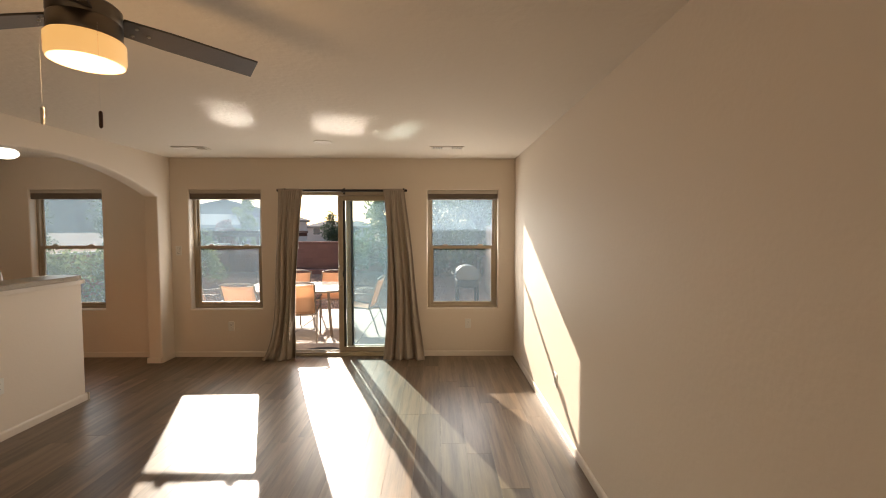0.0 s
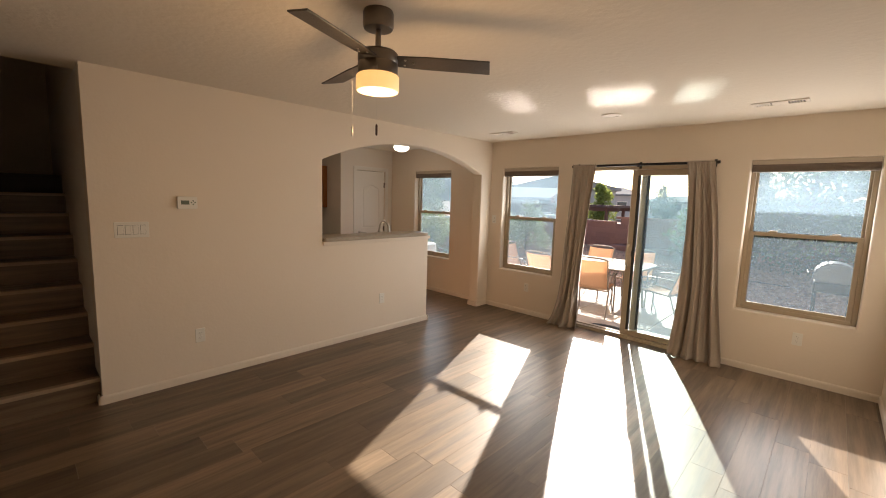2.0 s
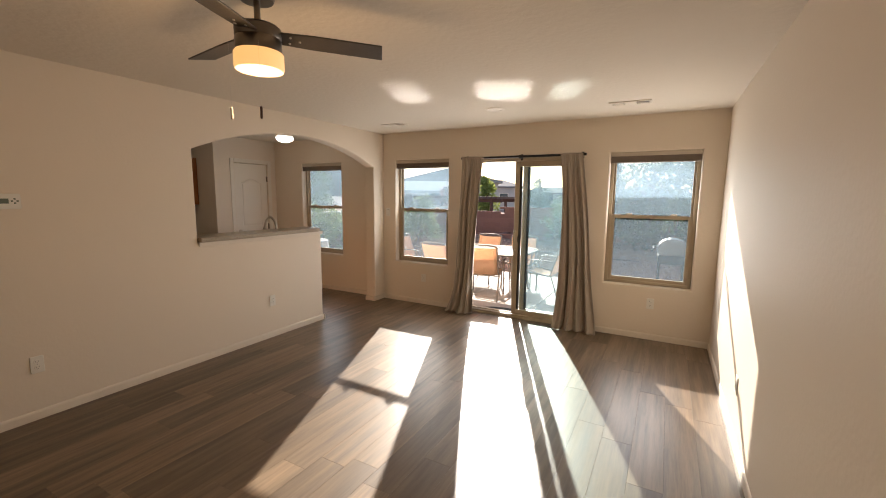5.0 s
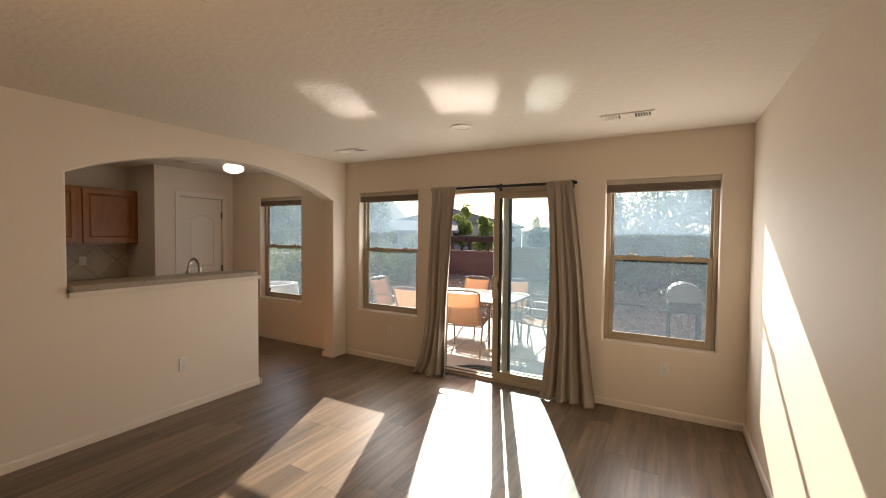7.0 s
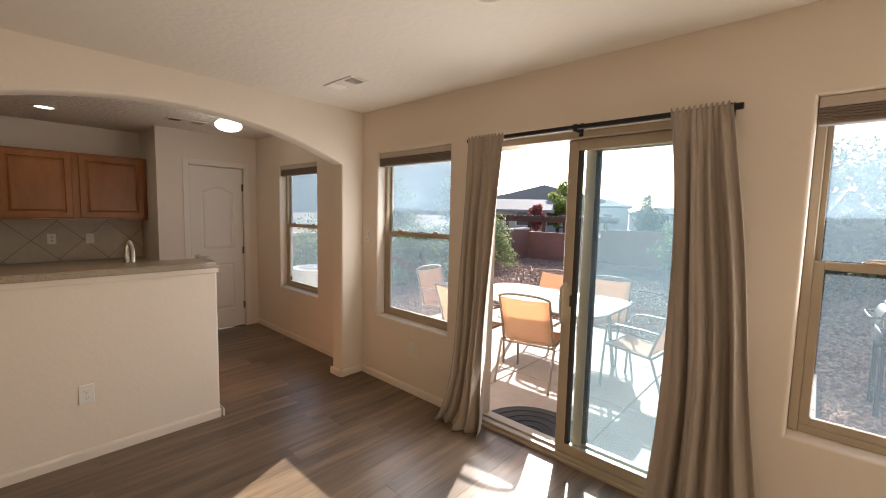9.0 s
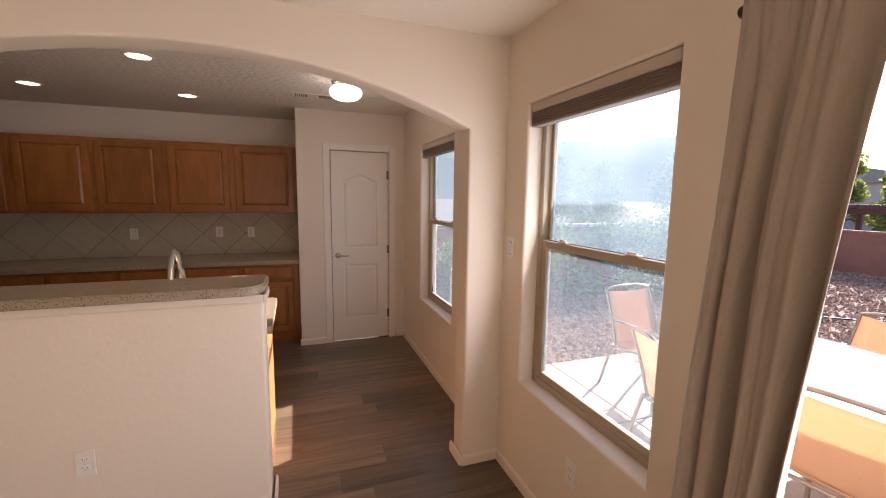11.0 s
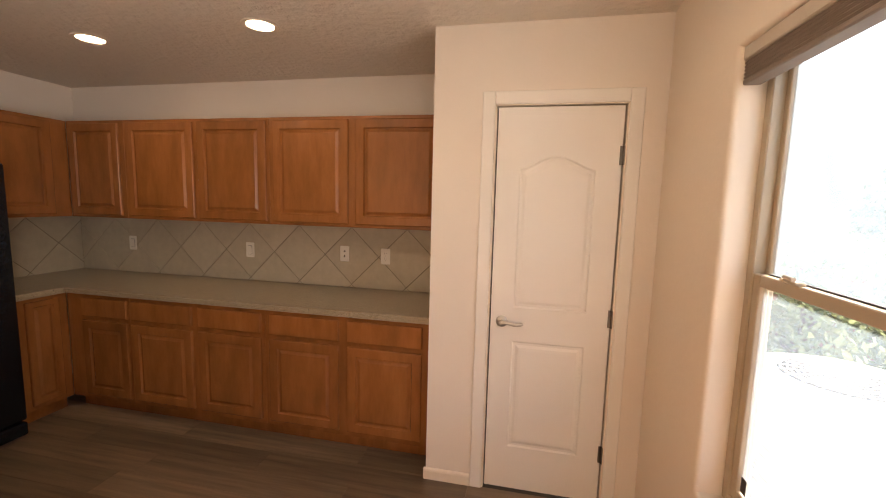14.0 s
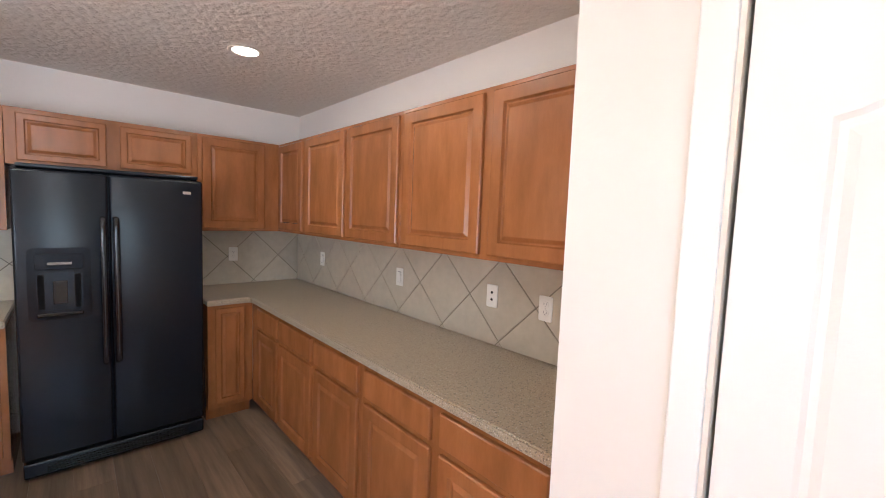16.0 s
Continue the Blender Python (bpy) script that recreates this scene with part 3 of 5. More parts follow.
def window(name, x0, x1, shade_drop=0.112):
    w = tagged(new(name), "single-hung window, almond frame, dusty glass, shade raised", "window", kind="structure")
    a, b = YW + 0.085, YW + 0.15
    frame_bars("window_frame", x0, x1, Z0, Z1, 0.036, a, b, ALMOND, w)
    frame_bars("upper_sash", x0 + 0.036, x1 - 0.036, ZM - 0.005, Z1 - 0.036, 0.022, a + 0.035, a + 0.06, ALMOND, w, 0.003)
    frame_bars("lower_sash", x0 + 0.036, x1 - 0.036, Z0 + 0.036, ZM + 0.030, 0.036, a + 0.006, a + 0.034, ALMOND, w, 0.003)
    part("dark_strip", box((x0 + 0.07, a + 0.03, ZM + 0.026), (x1 - 0.07, a + 0.037, ZM + 0.034)), GASKET, w, "dark weather strip")
    part("pane", box((x0 + 0.054, a + 0.045, ZM + 0.012), (x1 - 0.054, a + 0.049, Z1 - 0.054)), PANE_HAZY, w, "dusty window pane with added tint and haze").visible_shadow = False
    part("pane", box((x0 + 0.068, a + 0.018, Z0 + 0.068), (x1 - 0.068, a + 0.022, ZM - 0.002)), PANE_DUSTY, w, "dusty window pane with added tint and haze").visible_shadow = False
    for fx in (0.25, 0.75):
        lx = x0 + (x1 - x0) * fx
        bm = box((lx - 0.035, a - 0.004, ZM + 0.030), (lx + 0.035, a + 0.024, ZM + 0.040), 0.003)
        tube([(lx - 0.02, a, ZM + 0.046), (lx + 0.035, a - 0.008, ZM + 0.046)], 0.006, 8, bm)
        part("sash_lock", bm, ALMOND, w)
    if name == "window_3":
        part("sticker", box((x0 + 0.075, a + 0.0165, Z0 + 0.075), (x0 + 0.105, a + 0.0178, Z0 + 0.125)), GASKET, w, "small dark sticker")
    s = thing("window_shade", "brown cellular shade drawn up under its almond head rail", "window shade")
    part("head_rail", box((x0 + 0.004, YW + 0.012, Z1 - 0.045), (x1 - 0.004, YW + 0.068, Z1 - 0.002), 0.004), SHADE_RAIL, s, "almond head rail")
    bm = bmesh.new()
    n = 5
    for k in range(n):
        zt = Z1 - 0.045 - k * (shade_drop - 0.058) / n
        zb = Z1 - 0.045 - (k + 1) * (shade_drop - 0.058) / n
        poly = [(YW + 0.022, zt), (YW + 0.016, (zt + zb) / 2), (YW + 0.022, zb), (YW + 0.062, zb), (YW + 0.068, (zt + zb) / 2), (YW + 0.062, zt)]
        own = prism(poly, x1 - x0 - 0.012)
        join(bm, moved(own, Matrix(((0, 0, 1, x0 + 0.006), (1, 0, 0, 0), (0, 1, 0, 0), (0, 0, 0, 1)))))
    part("pleats", bm, SHADE_FABRIC, s)
    part("bottom_rail", box((x0 + 0.005, YW + 0.016, Z1 - shade_drop - 0.004), (x1 - 0.005, YW + 0.066, Z1 - shade_drop + 0.013), 0.004), SHADE_FABRIC, s)
    return w


for name, (x0, x1) in WINDOWS.items():
    window(name, x0, x1)

door_1 = tagged(new("door_1"), "almond sliding glass patio door standing half open", "sliding door", kind="structure")
dx0, dx1, dz1 = DOOR[0], DOOR[1], DOOR[3]
frame_bars("door_frame", dx0, dx1, 0.0, dz1, 0.042, YW + 0.012, YOUT - 0.01, ALMOND, door_1)
part("track", box((dx0 + 0.042, YW + 0.06, 0.02), (dx1 - 0.042, YW + 0.075, 0.055), 0.002), ALMOND, door_1)


def glass_panel(name, x0, x1, y0, y1, mat):
    p = frame_bars(name, x0, x1, 0.045, dz1 - 0.045, 0.062, y0, y1, ALMOND, door_1)
    part("pane", box((x0 + 0.062, (y0 + y1) / 2 - 0.003, 0.107), (x1 - 0.062, (y0 + y1) / 2 + 0.003, dz1 - 0.107)), mat, p, "slightly green glass pane")
    # gasket, widened: its dark colour stands in for the shaded stile behind
    part("dark_strip", box((x0 + 0.062, y0 + 0.004, 0.107), (x0 + 0.085, y1 - 0.004, dz1 - 0.107)), GASKET, p)
    return p


glass_panel("fixed_panel", -0.545, dx1 - 0.042, YW + 0.105, YW + 0.145, PANE_DOOR)
sl = glass_panel("sliding_panel", -0.625, 0.10, YW + 0.035, YW + 0.075, PANE_DOOR)
bm = tube(arc([(-0.60, YW + 0.034, 0.88), (-0.602, YW - 0.012, 0.90), (-0.604, YW - 0.016, 1.0), (-0.602, YW - 0.012, 1.10), (-0.60, YW + 0.034, 1.12)], 5), 0.011, 8)
part("pull_handle", bm, ALMOND, sl, smooth=True)
part("latch", box((-0.568, YW + 0.018, 0.985), (-0.545, YW + 0.036, 1.055), 0.004), GASKET, sl, "black latch")

# ---- curtains ----
def curtain(name, edges, folds, seed, label):
    """A gathered curtain hung from the rod: pinched above, falling in uneven soft folds that open out towards the floor."""
    rnd = random.Random(seed)
    waves = [(folds * rnd.uniform(0.75, 1.25) * k, rnd.uniform(0, 6.28), rnd.uniform(-1.2, 1.2), a) for k, a in ((0.55, 0.9), (1.0, 1.0), (1.55, 0.45), (2.6, 0.18))]
    own = bmesh.new()
    nu, nv = 120, 60
    rows = []
    ztop, zbot = 2.050, 0.003
    for j in range(nv + 1):
        v = j / nv
        x0, x1 = edges(v)
        row = []
        for i in range(nu + 1):
            u = i / nu
            grow = 0.35 + 0.65 * min(v * 1.3, 1.0)
            yy = 0
            for f, ph, drift, a in waves:
                yy += 0.030 * a * grow * math.sin(2 * math.pi * f * u + ph + drift * v * v)
            pinch = max(0.0, 1 - v * 9)
            yy = yy * (1 - 0.85 * pinch) + 0.004 * pinch * math.sin(2 * math.pi * folds * 2.7 * u) - 0.012 * pinch
            z = ztop - (ztop - zbot) * v + (0.012 * math.sin(2 * math.pi * folds * 2.7 * u + 1) if j == 0 else 0)
            flare = 0.045 * v ** 3
            if v > 0.94:
                k = (v - 0.94) / 0.06
                yy -= k * k * 0.055 * (0.55 + 0.45 * math.sin(9 * u + waves[0][1]))
                z += 0.003 * k * (0.5 + 0.5 * math.sin(14 * u + waves[1][1]))
            row.append(own.verts.new((x0 + (x1 - x0) * u + 0.006 * math.sin(9 * v + 5 * u), YW - 0.085 + yy - flare, z)))
        rows.append(row)
    for a, b in zip(rows, rows[1:]):
        for i in range(nu):
            own.faces.new((a[i], a[i + 1], b[i + 1], b[i]))
    ob = part(name, own, LINEN, smooth=True)
    sol = ob.modifiers.new("cloth", "SOLIDIFY")
    sol.thickness = 0.003
    return tagged(ob, label, "curtain", "pair of curtains")


curtain("curtain", lambda v: (-1.30 - 0.06 * v - 0.14 * v ** 7, -0.995 - 0.115 * (1 - (1 - v) ** 3)), 4.0, 3, "taupe linen curtain gathered beside the open patio door")
curtain("curtain", lambda v: (-0.05 + 0.055 * math.sin(math.pi * v) - 0.01 * v, 0.207 + 0.235 * v), 4.0, 8, "taupe linen curtain hanging over the fixed glass, pooling on the floor")
rod = thing("curtain_rod", "thin black iron curtain rod over the patio door", "curtain rod")
part("rod", tube([(-1.30, YW - 0.075, 2.035), (0.215, YW - 0.075, 2.035)], 0.014, 12), IRON, rod, smooth=True)
for x in (-1.305, 0.22):
    part("finial", moved(lathe([(0, -0.018), (0.014, -0.016), (0.016, 0), (0.014, 0.016), (0, 0.018)], 14), pose(x, YW - 0.075, 2.035, 0, 90, 0)), IRON, rod, smooth=True)
for x in (-1.26, -0.535, 0.185):
    bm = box((x - 0.013, YW - 0.004, 1.995), (x + 0.013, YW - 0.0005, 2.07), 0.001)
    box((x - 0.009, YW - 0.085, 2.012), (x + 0.009, YW - 0.003, 2.026), 0.002, bm=bm)
    box((x - 0.011, YW - 0.09, 2.012), (x + 0.011, YW - 0.060, 2.052), 0.003, bm=bm)
    part("bracket", bm, IRON, rod)

# ---- ceiling fan ----
FAN_ANGLES = (52, 172, 292)
fan = thing("ceiling_fan", "three-bladed ceiling fan, dark blades, nickel motor, lit amber drum light", "ceiling fan", pose(-0.482, 1.50, H))
part("canopy", lathe([(0.0, 0.0), (0.066, 0.0), (0.070, -0.012), (0.070, -0.066), (0.065, -0.078), (0.03, -0.08), (0, -0.08)], 36), NICKEL_DARK, fan, smooth=True)
part("downrod", lathe([(0.013, -0.075), (0.013, -0.175)], 16), NICKEL_DARK, fan, smooth=True)
motor = part("motor", lathe([(0.0, -0.165), (0.03, -0.168), (0.084, -0.178), (0.092, -0.186), (0.092, -0.222), (0.089, -0.228), (0.092, -0.234), (0.092, -0.276), (0.089, -0.284), (0, -0.284)], 40), NICKEL_DARK, fan, smooth=True)
part("light_shade", lathe([(0.094, -0.282), (0.099, -0.288), (0.099, -0.342), (0.094, -0.354), (0.07, -0.360), (0, -0.361)], 40), FAN_GLOW, fan, "lit amber glass drum", True)
for ang in FAN_ANGLES:
    m = pose(0, 0, -0.215, 0, 0, ang) @ pose(0, 0, 0, -11, 0, 0)
    outline = [(0.085, -0.045), (0.22, -0.056), (0.515, -0.062), (0.545, 0.055), (0.22, 0.055), (0.085, 0.045)]
    b = part("blade", moved(prism(outline, 0.007, bevel=0.002), m), BLADE, fan, "dark wood-grain fan blade")
    for sx, sy in ((0.125, -0.022), (0.125, 0.022), (0.165, 0.0)):
        part("screw", moved(lathe([(0, -0.004), (0.005, -0.003), (0.006, 0.0)], 8), m @ pose(sx, sy, 0)), NICKEL, b)
for dx, dy, length, fob in ((0.095, -0.075, 0.25, TIMBER), (-0.035, -0.115, 0.25, PLASTIC)):
    bm = bmesh.new()
    for k in range(int(length / 0.008)):
        own = bmesh.new()
        bmesh.ops.create_icosphere(own, subdivisions=1, radius=0.0013, matrix=Matrix.Translation((dx, dy, -0.27 - k * 0.008)))
        join(bm, own)
    chain = part("pull_chain", bm, NICKEL, fan)
    part("chain_fob", moved(lathe([(0.002, 0), (0.005, -0.004), (0.005, -0.045), (0.002, -0.05)], 10), Matrix.Translation((dx, dy, -0.27 - length))), fob, chain, "small pull fob")

# ---- ceiling fixtures ----
def register(name, cx, cy, lx, ly, label):
    """A stamped ceiling register: rim, and two banks of slanted louvres."""
    r = thing(name, label, "air vent", pose(cx, cy, H))
    bm = bmesh.new()
    for lo, hi in (((-lx / 2, -ly / 2), (lx / 2, -ly / 2 + 0.022)), ((-lx / 2, ly / 2 - 0.022), (lx / 2, ly / 2)), ((-lx / 2, -ly / 2 + 0.022), (-lx / 2 + 0.022, ly / 2 - 0.022)),
                   ((lx / 2 - 0.022, -ly / 2 + 0.022), (lx / 2, ly / 2 - 0.022)), ((-0.05, -ly / 2 + 0.022), (0.05, ly / 2 - 0.022))):
        box((lo[0], lo[1], -0.008), (hi[0], hi[1], -0.0005), 0.002, bm=bm)
    part("rim", bm, TRIM, r)
    part("duct", box((-lx / 2 + 0.01, -ly / 2 + 0.01, -0.002), (lx / 2 - 0.01, ly / 2 - 0.01, -0.001)), SLOT, r, "dark duct opening")
    for side in (-1, 1):
        span = lx / 2 - 0.075
        n = 6
        for k in range(n):
            x = side * (0.058 + span * (k + 0.5) / n)
            part("louvre", moved(box((-0.006, -ly / 2 + 0.022, -0.0007), (0.006, ly / 2 - 0.022, 0.0007)), pose(x, 0, -0.006, 0, 40 * side, 0)), TRIM, r)
    return r


register("ceiling_vent", 0.70, 4.545, 0.36, 0.14, "white stamped metal ceiling register")
register("ceiling_vent", -2.0, 4.60, 0.34, 0.15, "white stamped metal ceiling register")
v = register("ceiling_vent", 0, 0, 0.36, 0.17, "white stamped metal ceiling register near the pantry")
v.matrix_world = pose(-4.40, 4.265, H, 0, 0, 90)


def can_light(x, y, lit, label):
    c = thing("recessed_light", label, "ceiling light", pose(x, y, H))
    part("trim_ring", lathe([(0.066, -0.001), (0.09, -0.001), (0.092, -0.004), (0.088, -0.008), (0.070, -0.007), (0.066, -0.003)], 36, closed=True), TRIM, c, smooth=True)
    part("lens", lathe([(0.0, -0.0035), (0.067, -0.003)], 36), CAN_GLOW if lit else TRIM, c, "glowing lens" if lit else "unlit white lens")
    return c


can_light(-0.53, 4.29, False, "round white recessed light, switched off")
KCANS = [(-3.74, 3.20), (-4.84, 2.13), (-4.82, 3.23), (-3.74, 2.13)]
for x, y in KCANS:
    can_light(x, y, True, "round recessed kitchen light, switched on")

flush = thing("flush_light", "lit white glass flush ceiling light with a ribbed nickel base", "ceiling light", pose(-3.84, 4.48, H))
part("base", lathe([(0.0, -0.001), (0.105, -0.001), (0.107, -0.012), (0.100, -0.016), (0.104, -0.024), (0.097, -0.030), (0.10, -0.038), (0.09, -0.044), (0, -0.044)], 40), NICKEL, flush, smooth=True)
part("globe", lathe([(0.088, -0.043), (0.112, -0.055), (0.121, -0.075), (0.115, -0.10), (0.09, -0.122), (0.05, -0.136), (0, -0.141)], 40), FLUSH_GLOW, flush, "glowing white glass bowl", True)
det = thing("smoke_detector", "round white smoke detector on the ceiling", "smoke detector", pose(-2.32, -0.50, H))
part("body", lathe([(0, -0.0005), (0.062, -0.0005), (0.062, -0.014), (0.052, -0.034), (0.03, -0.038), (0, -0.038)], 30), PLASTIC, det, smooth=True)
part("vent_ring", lathe([(0.056, -0.02), (0.060, -0.022), (0.056, -0.025)], 30, closed=True), SLOT, det)

# ---- plates on the walls ----
FACE = {"x+": Matrix(((0, 0, 1, 0), (1, 0, 0, 0), (0, 1, 0, 0), (0, 0, 0, 1))), "x-": Matrix(((0, 0, -1, 0), (-1, 0, 0, 0), (0, 1, 0, 0), (0, 0, 0, 1))),
        "y-": Matrix(((1, 0, 0, 0), (0, 0, -1, 0), (0, 1, 0, 0), (0, 0, 0, 1))), "y+": Matrix(((-1, 0, 0, 0), (0, 0, 1, 0), (0, 1, 0, 0), (0, 0, 0, 1)))}


def plate(name, place, face, kind, label, category, gangs=1):
    """A wall plate. kind: outlet, switch or phone."""
    t = thing(name, label, category, Matrix.Translation(place) @ FACE[face])
    w = 0.072 + (gangs - 1) * 0.046
    part("cover", moved(prism(rounded_rect(w, 0.117, 0.006, 3), 0.006, bevel=0.0015), Matrix.Translation((0, 0, 0.0004))), PLASTIC, t)
    for g in range(gangs):
        gx = (g - (gangs - 1) / 2) * 0.046
        if kind == "outlet":
            for s in (-1, 1):
                f = part("socket", moved(prism(rounded_rect(0.034, 0.029, 0.012, 4), 0.0025), Matrix.Translation((gx, s * 0.0195, 0.006))), PLASTIC, t)
                bm = box((gx - 0.0085, s * 0.0195 - 0.001, 0.0083), (gx - 0.0065, s * 0.0195 + 0.008, 0.0088))
                box((gx + 0.0065, s * 0.0195 - 0.001, 0.0083), (gx + 0.0085, s * 0.0195 + 0.007, 0.0088), bm=bm)
                box((gx - 0.002, s * 0.0195 - 0.0095, 0.0083), (gx + 0.002, s * 0.0195 - 0.006, 0.0088), bm=bm)
                part("slots", bm, SLOT, f)
            part("screw", moved(lathe([(0, 0.002), (0.003, 0.001), (0.003, 0)], 8), Matrix.Translation((gx, 0, 0.006))), NICKEL, t)
        elif kind == "switch":
            part("gap", box((gx - 0.0175, -0.035, 0.0055), (gx + 0.0175, 0.035, 0.0066)), SLOT, t)
            part("rocker", moved(box((-0.0162, -0.0332, 0.0), (0.0162, 0.0332, 0.0045), 0.001), pose(gx, 0, 0.006, 3, 0, 0)), PLASTIC, t)
        else:
            for s in (-1, 1):
                part("jack", moved(lathe([(0, 0.007), (0.004, 0.007), (0.006, 0.002), (0.007, 0)], 10), Matrix.Translation((gx, s * 0.018, 0.006))), SLOT, t)
    return t


plate("light_switch", (XW, 0.875, 1.29), "x+", "switch", "white four-gang rocker switch plate beside the stairs", "light switch", 4)
plate("wall_outlet", (XW, 1.295, 0.385), "x+", "outlet", "white duplex outlet low on the wall", "outlet")
plate("wall_outlet", (XW, 3.205, 0.405), "x+", "outlet", "white duplex outlet on the breakfast bar wall", "outlet")
plate("wall_outlet", (0.978, YW, 0.405), "y-", "outlet", "white duplex outlet under the window", "outlet")
plate("wall_outlet", (-1.935, YW, 0.38), "y-", "outlet", "white duplex outlet under the window", "outlet")
plate("wall_outlet", (XR, 3.42, 0.36), "x-", "outlet", "white duplex outlet low on the long wall", "outlet")
plate("wall_outlet", (-1.30, YB, 0.40), "y+", "outlet", "white duplex outlet near the hallway corner", "outlet")
plate("light_switch", (-2.55, YW, 1.31), "y-", "switch", "white rocker switch beside the window", "light switch")
TB = XK + 0.013
plate("wall_outlet", (TB, 1.355, 1.15), "x+", "switch", "white switch plate on the tiled backsplash", "light switch")
plate("wall_outlet", (TB, 2.476, 1.145), "x+", "switch", "white switch plate on the tiled backsplash", "light switch")
plate("wall_outlet", (TB, 3.278, 1.155), "x+", "phone", "white cable and phone jack plate on the backsplash", "wall plate")
plate("wall_outlet", (TB, 3.60, 1.15), "x+", "outlet", "white duplex outlet on the tiled backsplash", "outlet")
plate("wall_outlet", (-5.13, YK + 0.013, 1.16), "y+", "outlet", "white duplex outlet on the backsplash beside the fridge", "outlet")

th = thing("thermostat", "white wall thermostat with a small grey display", "thermostat", Matrix.Translation((XW, 1.24, 1.495)) @ FACE["x+"])
part("body", moved(prism(rounded_rect(0.14, 0.098, 0.01, 4), 0.024, bevel=0.003), Matrix.Translation((0, 0, 0.0005))), PLASTIC, th)
part("display", box((-0.045, -0.014, 0.0242), (0.012, 0.018, 0.0256), 0.0005), SCREEN, th, "grey display")
for bx, by in ((0.04, 0.015), (0.04, -0.012), (0.027, 0.0015), (0.053, 0.0015)):
    part("button", box((bx - 0.005, by - 0.005, 0.0242), (bx + 0.005, by + 0.005, 0.0265), 0.001), SCREEN, th)

# ---- stair handrail ----
rail = thing("handrail", "honey oak handrail on the half wall beside the stairs", "handrail")
p0, p1 = Vector((-2.66, -0.235, 1.05)), Vector((-4.62, -0.235, 1.05 + 1.96 * SLOPE))
d = (p1 - p0).normalized()
ang = math.degrees(math.atan2(d.z, -d.x))
own = prism(rounded_rect(0.045, 0.062, 0.014, 4), (p1 - p0).length)
part("rail", moved(own, Matrix.Translation(p0) @ d.to_track_quat("Z", "Y").to_matrix().to_4x4() @ pose(0, 0, 0, 0, 0, 90)), OAK, rail, smooth=True)
part("end_return", box((-2.69, -0.294, 1.03), (-2.645, -0.212, 1.085), 0.008, 2), OAK, rail)
part("end_return", box((p1.x - 0.03, -0.294, p1.z - 0.03), (p1.x + 0.02, -0.212, p1.z + 0.05), 0.008, 2), TIMBER, rail)
for f in (0.18, 0.5, 0.85):
    q = p0.lerp(p1, f)
    bm = tube(arc([(q.x, -0.2945, q.z - 0.075), (q.x, -0.26, q.z - 0.08), (q.x, -0.236, q.z - 0.03)], 5), 0.006, 8)
    part("bracket", bm, NICKEL_DARK, rail)

# ---- pantry door ----
pd = tagged(new("door_2"), "white two-panel arched-top pantry door, closed, lever handle", "door", kind="structure")
own = bmesh.new()
W, HT = PD1 - PD0 - 0.012, 2.022


def arch_panel(x0, x1, z0, z1, crown):
    """A raised panel's outline, with a soft arch on top."""
    top_line = []
    for i in range(13):
        u = i / 12
        s = 0.5 - 0.5 * math.cos(2 * math.pi * u)
        top_line.append((x1 + (x0 - x1) * u, z1 + crown * s ** 0.8))
    return [(x0, z0), (x1, z0)] + top_line


def raised(x0, x1, z0, z1, crown):
    """Moulding rings of a moulded panel, proud of the leaf by a few millimetres."""
    own = bmesh.new()
    rings = []
    for inset, h in ((0, 0.0), (0.008, -0.006), (0.020, -0.006), (0.034, -0.001), (0.05, 0.0)):
        pts = arch_panel(x0 + inset, x1 - inset, z0 + inset, z1 - inset, max(crown * (1 - inset * 2), 0))
        rings.append([own.verts.new((y, z, h)) for y, z in pts])
    for a, b in zip(rings, rings[1:]):
        n = len(a)
        for i in range(n):
            own.faces.new((a[i], a[(i + 1) % n], b[(i + 1) % n], b[i]))
    own.faces.new(rings[-1])
    return own, [(v.co.x, v.co.y) for v in rings[0]]


own = bmesh.new()
PANELS = [(0.115, W - 0.115, 1.01, 1.72, 0.065), (0.115, W - 0.115, 0.24, 0.83, 0.0)]
loops = []
for spec_ in PANELS:
    ring, outline = raised(*spec_)
    loops.append(outline)
    join(own, ring)
# the leaf round the panels: strips from each outline to the stiles and rails
f0 = [own.verts.new((x, z, 0)) for x, z in ((0, 0), (W, 0), (W, 0.92), (0, 0.92))]
f1 = [own.verts.new((x, z, 0)) for x, z in ((0, 0.92), (W, 0.92), (W, HT), (0, HT))]
for frame_v, outline in ((f1, loops[0]), (f0, loops[1])):
    inner = [own.verts.new((x, z, 0)) for x, z in outline]
    n = len(inner)
    own.faces.new((frame_v[0], frame_v[1], inner[1], inner[0]))
    own.faces.new((frame_v[1], frame_v[2], inner[2], inner[1]))
    for i in range(2, n - 1):
        half = n // 2 + 1
        if i < half:
            own.faces.new((frame_v[2], inner[i + 1], inner[i]))
        else:
            own.faces.new((frame_v[3], inner[i + 1], inner[i]))
    own.faces.new((frame_v[2], frame_v[3], inner[n // 2 + 1]))
    own.faces.new((frame_v[3], frame_v[0], inner[0], inner[n - 1]))
bmesh.ops.remove_doubles(own, verts=own.verts[:], dist=1e-5)
LEAFM = Matrix.Translation((XP - 0.012, PD0 + 0.006, 0.012)) @ FACE["x+"]
leaf = part("leaf", moved(own, LEAFM), DOOR_WHITE, pd)
part("core", box((XP - 0.055, PD0 + 0.006, 0.012), (XP - 0.0200, PD1 - 0.006, 0.012 + HT)), DOOR_WHITE, leaf)
